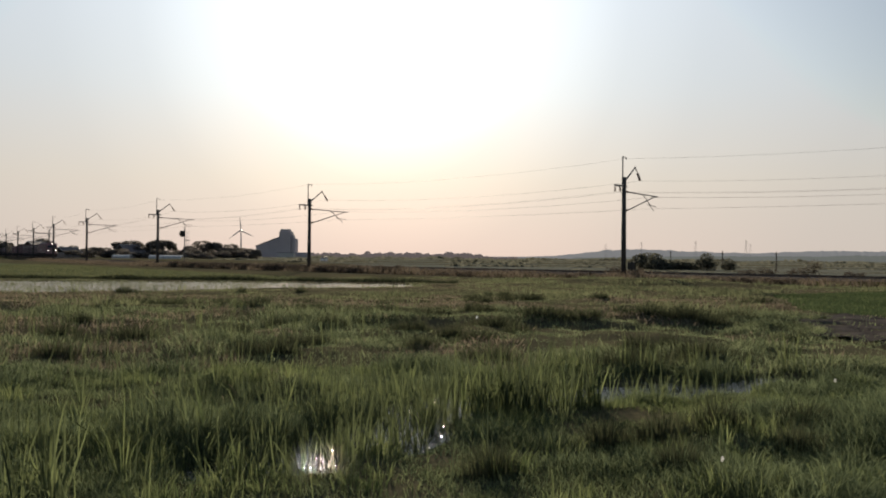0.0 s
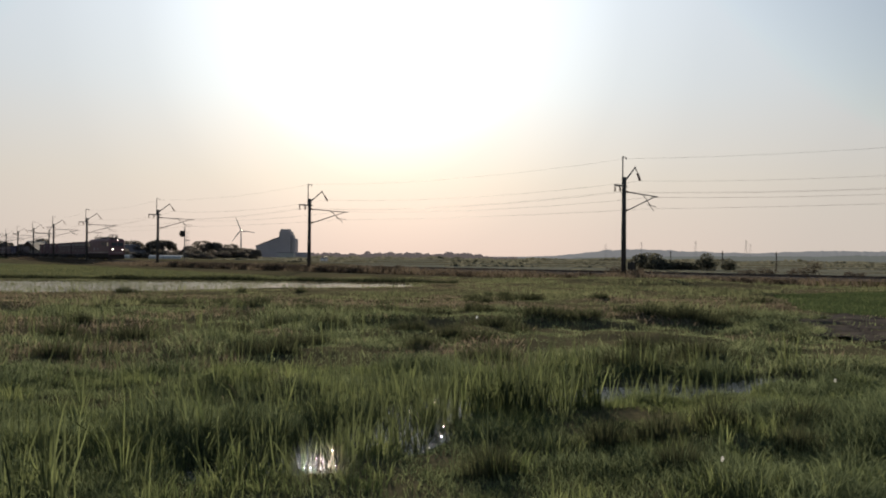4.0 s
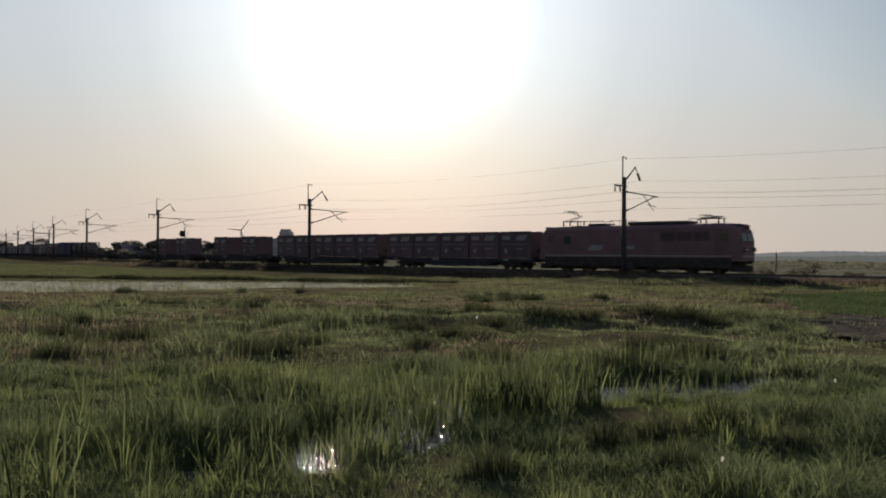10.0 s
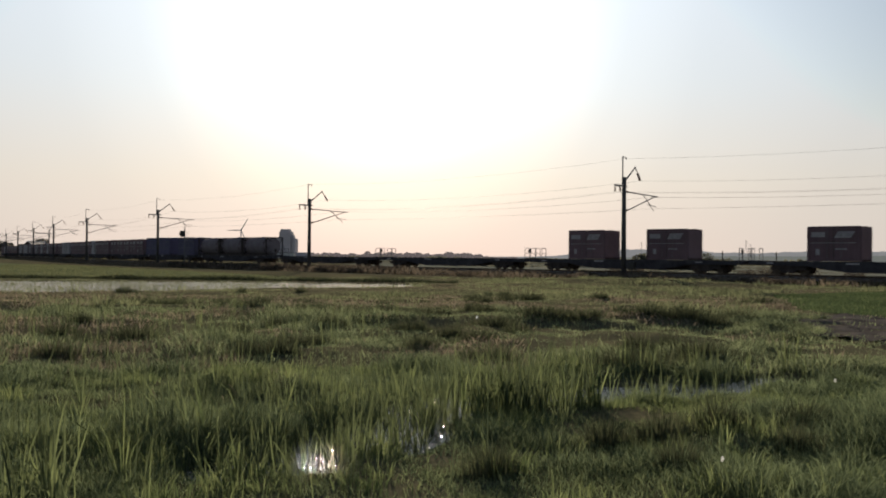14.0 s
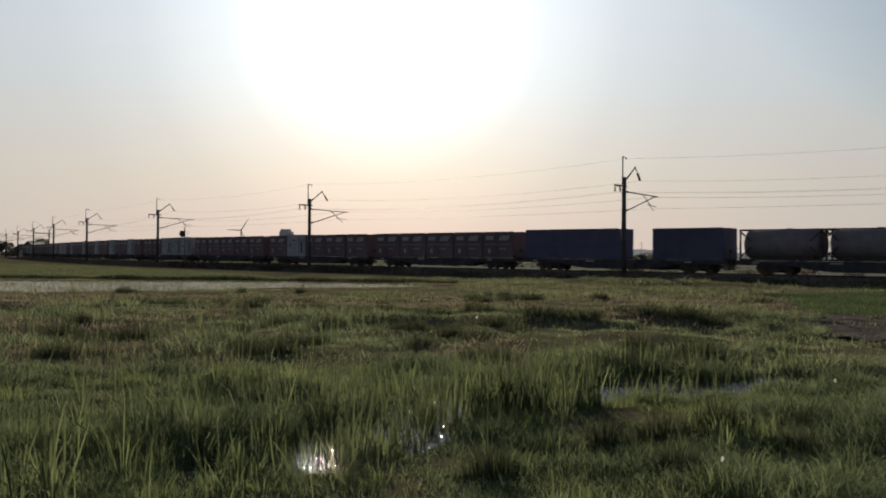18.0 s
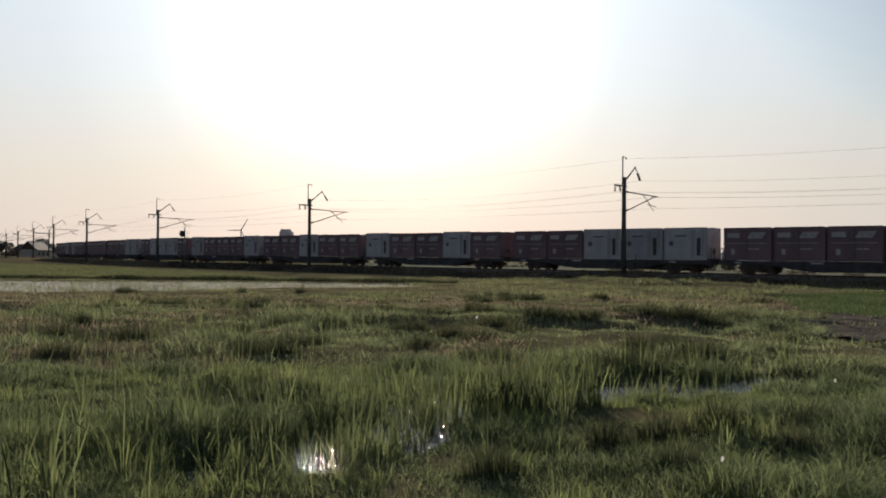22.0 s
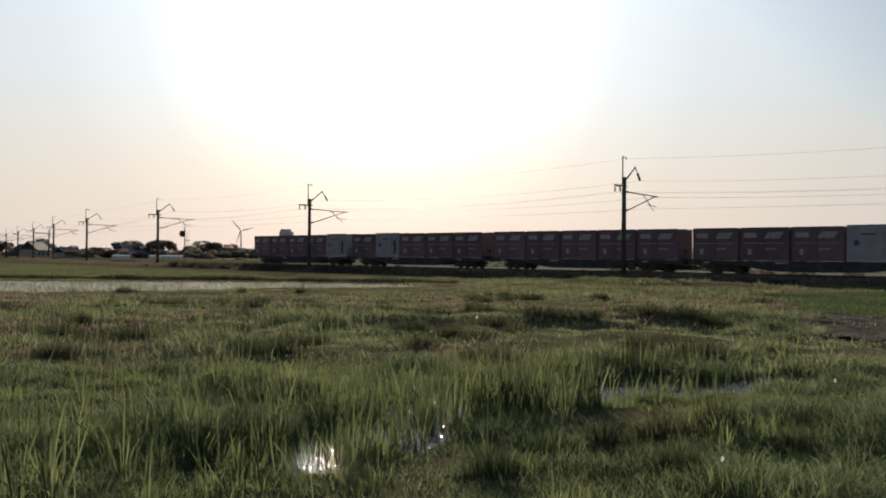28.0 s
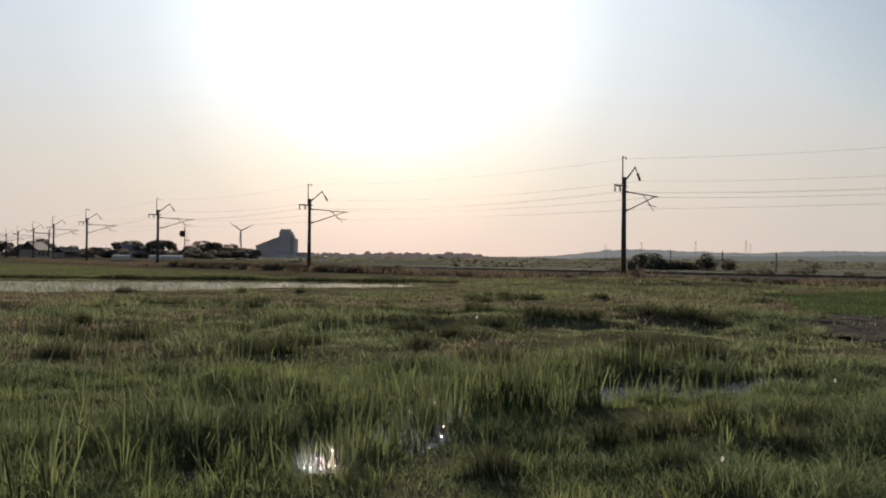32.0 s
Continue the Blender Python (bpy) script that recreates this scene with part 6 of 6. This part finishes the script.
def make_rushes():
    shapes = []
    for k in range(4):
        rs = np.random.RandomState(200 + k)
        n = 420
        x, y = rs.normal(0, 0.42, n), rs.normal(0, 0.20, n)
        d = np.hypot(x, y)
        h = rs.uniform(0.18, 0.5, n) * np.clip(1.15 - d, 0.35, 1)
        v, f = blades(x, y, np.full(n, -0.04), h, rs.uniform(0.012, 0.026, n), np.clip(0.15 + 0.5 * d, 0, 0.8), np.arctan2(y, x) + rs.normal(0, 0.5, n), rs.uniform(0.1, 0.6, n))
        shapes.append((v, f))
    verts, quads, tris, base = [], [], [], 0
    for k, (x, y, size) in enumerate(RUSHES):
        v, f = shapes[k % 4]
        z = float(ground_height(np.array([x]), np.array([y]))[0])
        a = radians(23 * (k % 5) - 40)
        w = v * np.array((size, size, 0.7 + 0.25 * size))
        verts.append(np.stack((x + w[:, 0] * math.cos(a) - w[:, 1] * math.sin(a), y + w[:, 0] * math.sin(a) + w[:, 1] * math.cos(a), z + w[:, 2]), -1))
        quads.append(f[0] + base)
        tris.append(f[1] + base)
        base += len(v)
    ob = new("rushes", mesh_from_arrays("rushes", np.concatenate(verts), [np.concatenate(quads), np.concatenate(tris)], M_RUSH))
    tagged(ob, "low dark clumps of rushes in the marsh grass", "rushes", kind="stuff")


make_rushes()


def make_field_weeds():
    """Weeds that have come up again between the furrows."""
    rs = np.random.RandomState(23)
    n = 16000
    x, y = rs.uniform(8, 26, n), rs.uniform(12, 29, n)
    ok = inside(SOIL_R, x, y) & (rs.rand(n) < np.clip(lattice_noise(x, y, 0.8, 95) * 3.0 - 1.5, 0.0, 1))
    x, y = x[ok], y[ok]
    k = len(x)
    v, f = blades(x, y, np.full(k, 0.02), rs.uniform(0.03, 0.11, k), rs.uniform(0.010, 0.022, k), rs.uniform(0.1, 0.6, k), rs.uniform(0, math.tau, k), rs.uniform(0.1, 0.6, k))
    tagged(new("field_weeds", mesh_from_arrays("field_weeds", v, f, M_GRASS)), "patchy green weeds on the ploughed soil", "weeds", kind="stuff")


make_field_weeds()


def make_clods():
    """Loose clods on the ploughed soil."""
    rs = np.random.RandomState(14)
    n = 14000
    x, y = rs.uniform(8, 30, n), rs.uniform(10, 29, n)
    ok = inside(SOIL_R, x, y)
    x, y = x[ok], y[ok]
    k = len(x)
    r = rs.uniform(0.02, 0.06, k) * (0.6 + 1.0 * lattice_noise(x, y, 1.2, 83))
    c = np.stack((x, y, np.full(k, 0.02)), -1)
    corners = np.array(((-1, -0.7, 0), (1, -0.8, 0), (0.9, 0.9, 0), (-0.8, 0.8, 0), (0.1, 0.0, 0.35)))
    v = (c[:, None, :] + corners[None] * r[:, None, None] * rs.uniform(0.6, 1.3, (k, 5, 1))).reshape(-1, 3)
    i = np.arange(k)[:, None] * 5
    tris = np.concatenate([i + np.array([t]) for t in ((0, 1, 4), (1, 2, 4), (2, 3, 4), (3, 0, 4))])
    tagged(new("soil_clods", mesh_from_arrays("soil_clods", v, [tris], M_SOIL)), "loose dark clods of ploughed soil", "soil", kind="stuff")


make_clods()


def make_scrap(x, y, size, lift, label):
    """A crumpled scrap of white film caught on the grass."""
    bm = bmesh.new()
    bmesh.ops.create_icosphere(bm, subdivisions=2, radius=1.0)
    for v in bm.verts:
        n = noise.noise_vector(v.co * 1.7 + Vector((x, y, 0)))
        v.co = Vector((v.co.x * size * 0.5, v.co.y * size * 0.4, v.co.z * size * 0.8)) + n * size * 0.25
    ob = new("plastic_scrap", mesh_of(bm, "plastic_scrap", M_SCRAP))
    z = float(ground_height(np.array([x]), np.array([y]))[0])
    ob.matrix_basis = pose(x, y, z + lift)
    tagged(ob, label, "litter")


make_scrap(0.83, 20.9, 0.05, 0.20, "small white plastic scrap caught on marsh grass")
make_scrap(2.1, 6.5, 0.026, 0.17, "tiny white plastic scrap on the grass")
make_scrap(5.15, 11.4, 0.035, 0.15, "thin white plastic scrap lying in the grass")


# ---------------------------------------------------------------- what moves
def motions():
    times = [0.0, 0.5] + [float(k) for k in range(1, 32)] + [31.5, 32.0]
    for thing, back, half, place in RIDERS:
        walk(thing, [(t, ride(t, back, half) @ Matrix.Translation(place)) for t in times])
    # the rotor turns anticlockwise, a little unevenly
    turn = ((0, -5), (3, -112), (7, -232), (12, -385), (13, -420), (14.5, -465), (17, -536), (19, -599), (20, -624), (23, -723), (25.5, -811), (28, -882), (30, -951), (32, -1015))
    rows = []
    for k in range(33):
        a = float(np.interp(k, [p[0] for p in turn], [p[1] for p in turn]))
        rows.append((float(k), Matrix.Translation((0, -3.2, 63.0)) @ Matrix.Rotation(radians(a), 4, "Y")))
    walk(ROTOR, rows)
    # the swallow comes from beyond the right of the view, dips and swerves, and leaves to the left
    line = ((0.0, 60, 24, 22, 0), (14.0, 48, 30, 18, 0), (26.0, 34, 26, 15, 5), (28.3, 14.24, 24, 13.05, 10), (28.8, 7.06, 24, 9.6, 25), (28.9, 5.21, 24, 8.0, 20), (29.0, 3.47, 24, 8.64, -80), (29.1, 3.0, 24, 8.23, 5),
            (29.2, 2.06, 24, 7.03, 30), (29.3, -0.59, 24, 7.6, 10), (29.4, -2.31, 24, 7.86, -10), (29.8, -5.76, 24, 9.08, 0), (30.3, -12.5, 24, 10.6, 0), (32.0, -40, 28, 15, 0))
    walk(SWALLOW, [(t, pose(x, y, z, roll, 0, 180)) for t, x, y, z, roll in line])
    for wing, side in zip(WINGS, (1, -1)):
        beats = [(0.0, 0)] + [(28.0 + 0.1 * k, 34 if k % 2 else -22) for k in range(24)] + [(32.0, 0)]
        walk(wing, [(t, pose(0, side * 0.015, 0.006, side * a, 0, 0)) for t, a in beats])


motions()
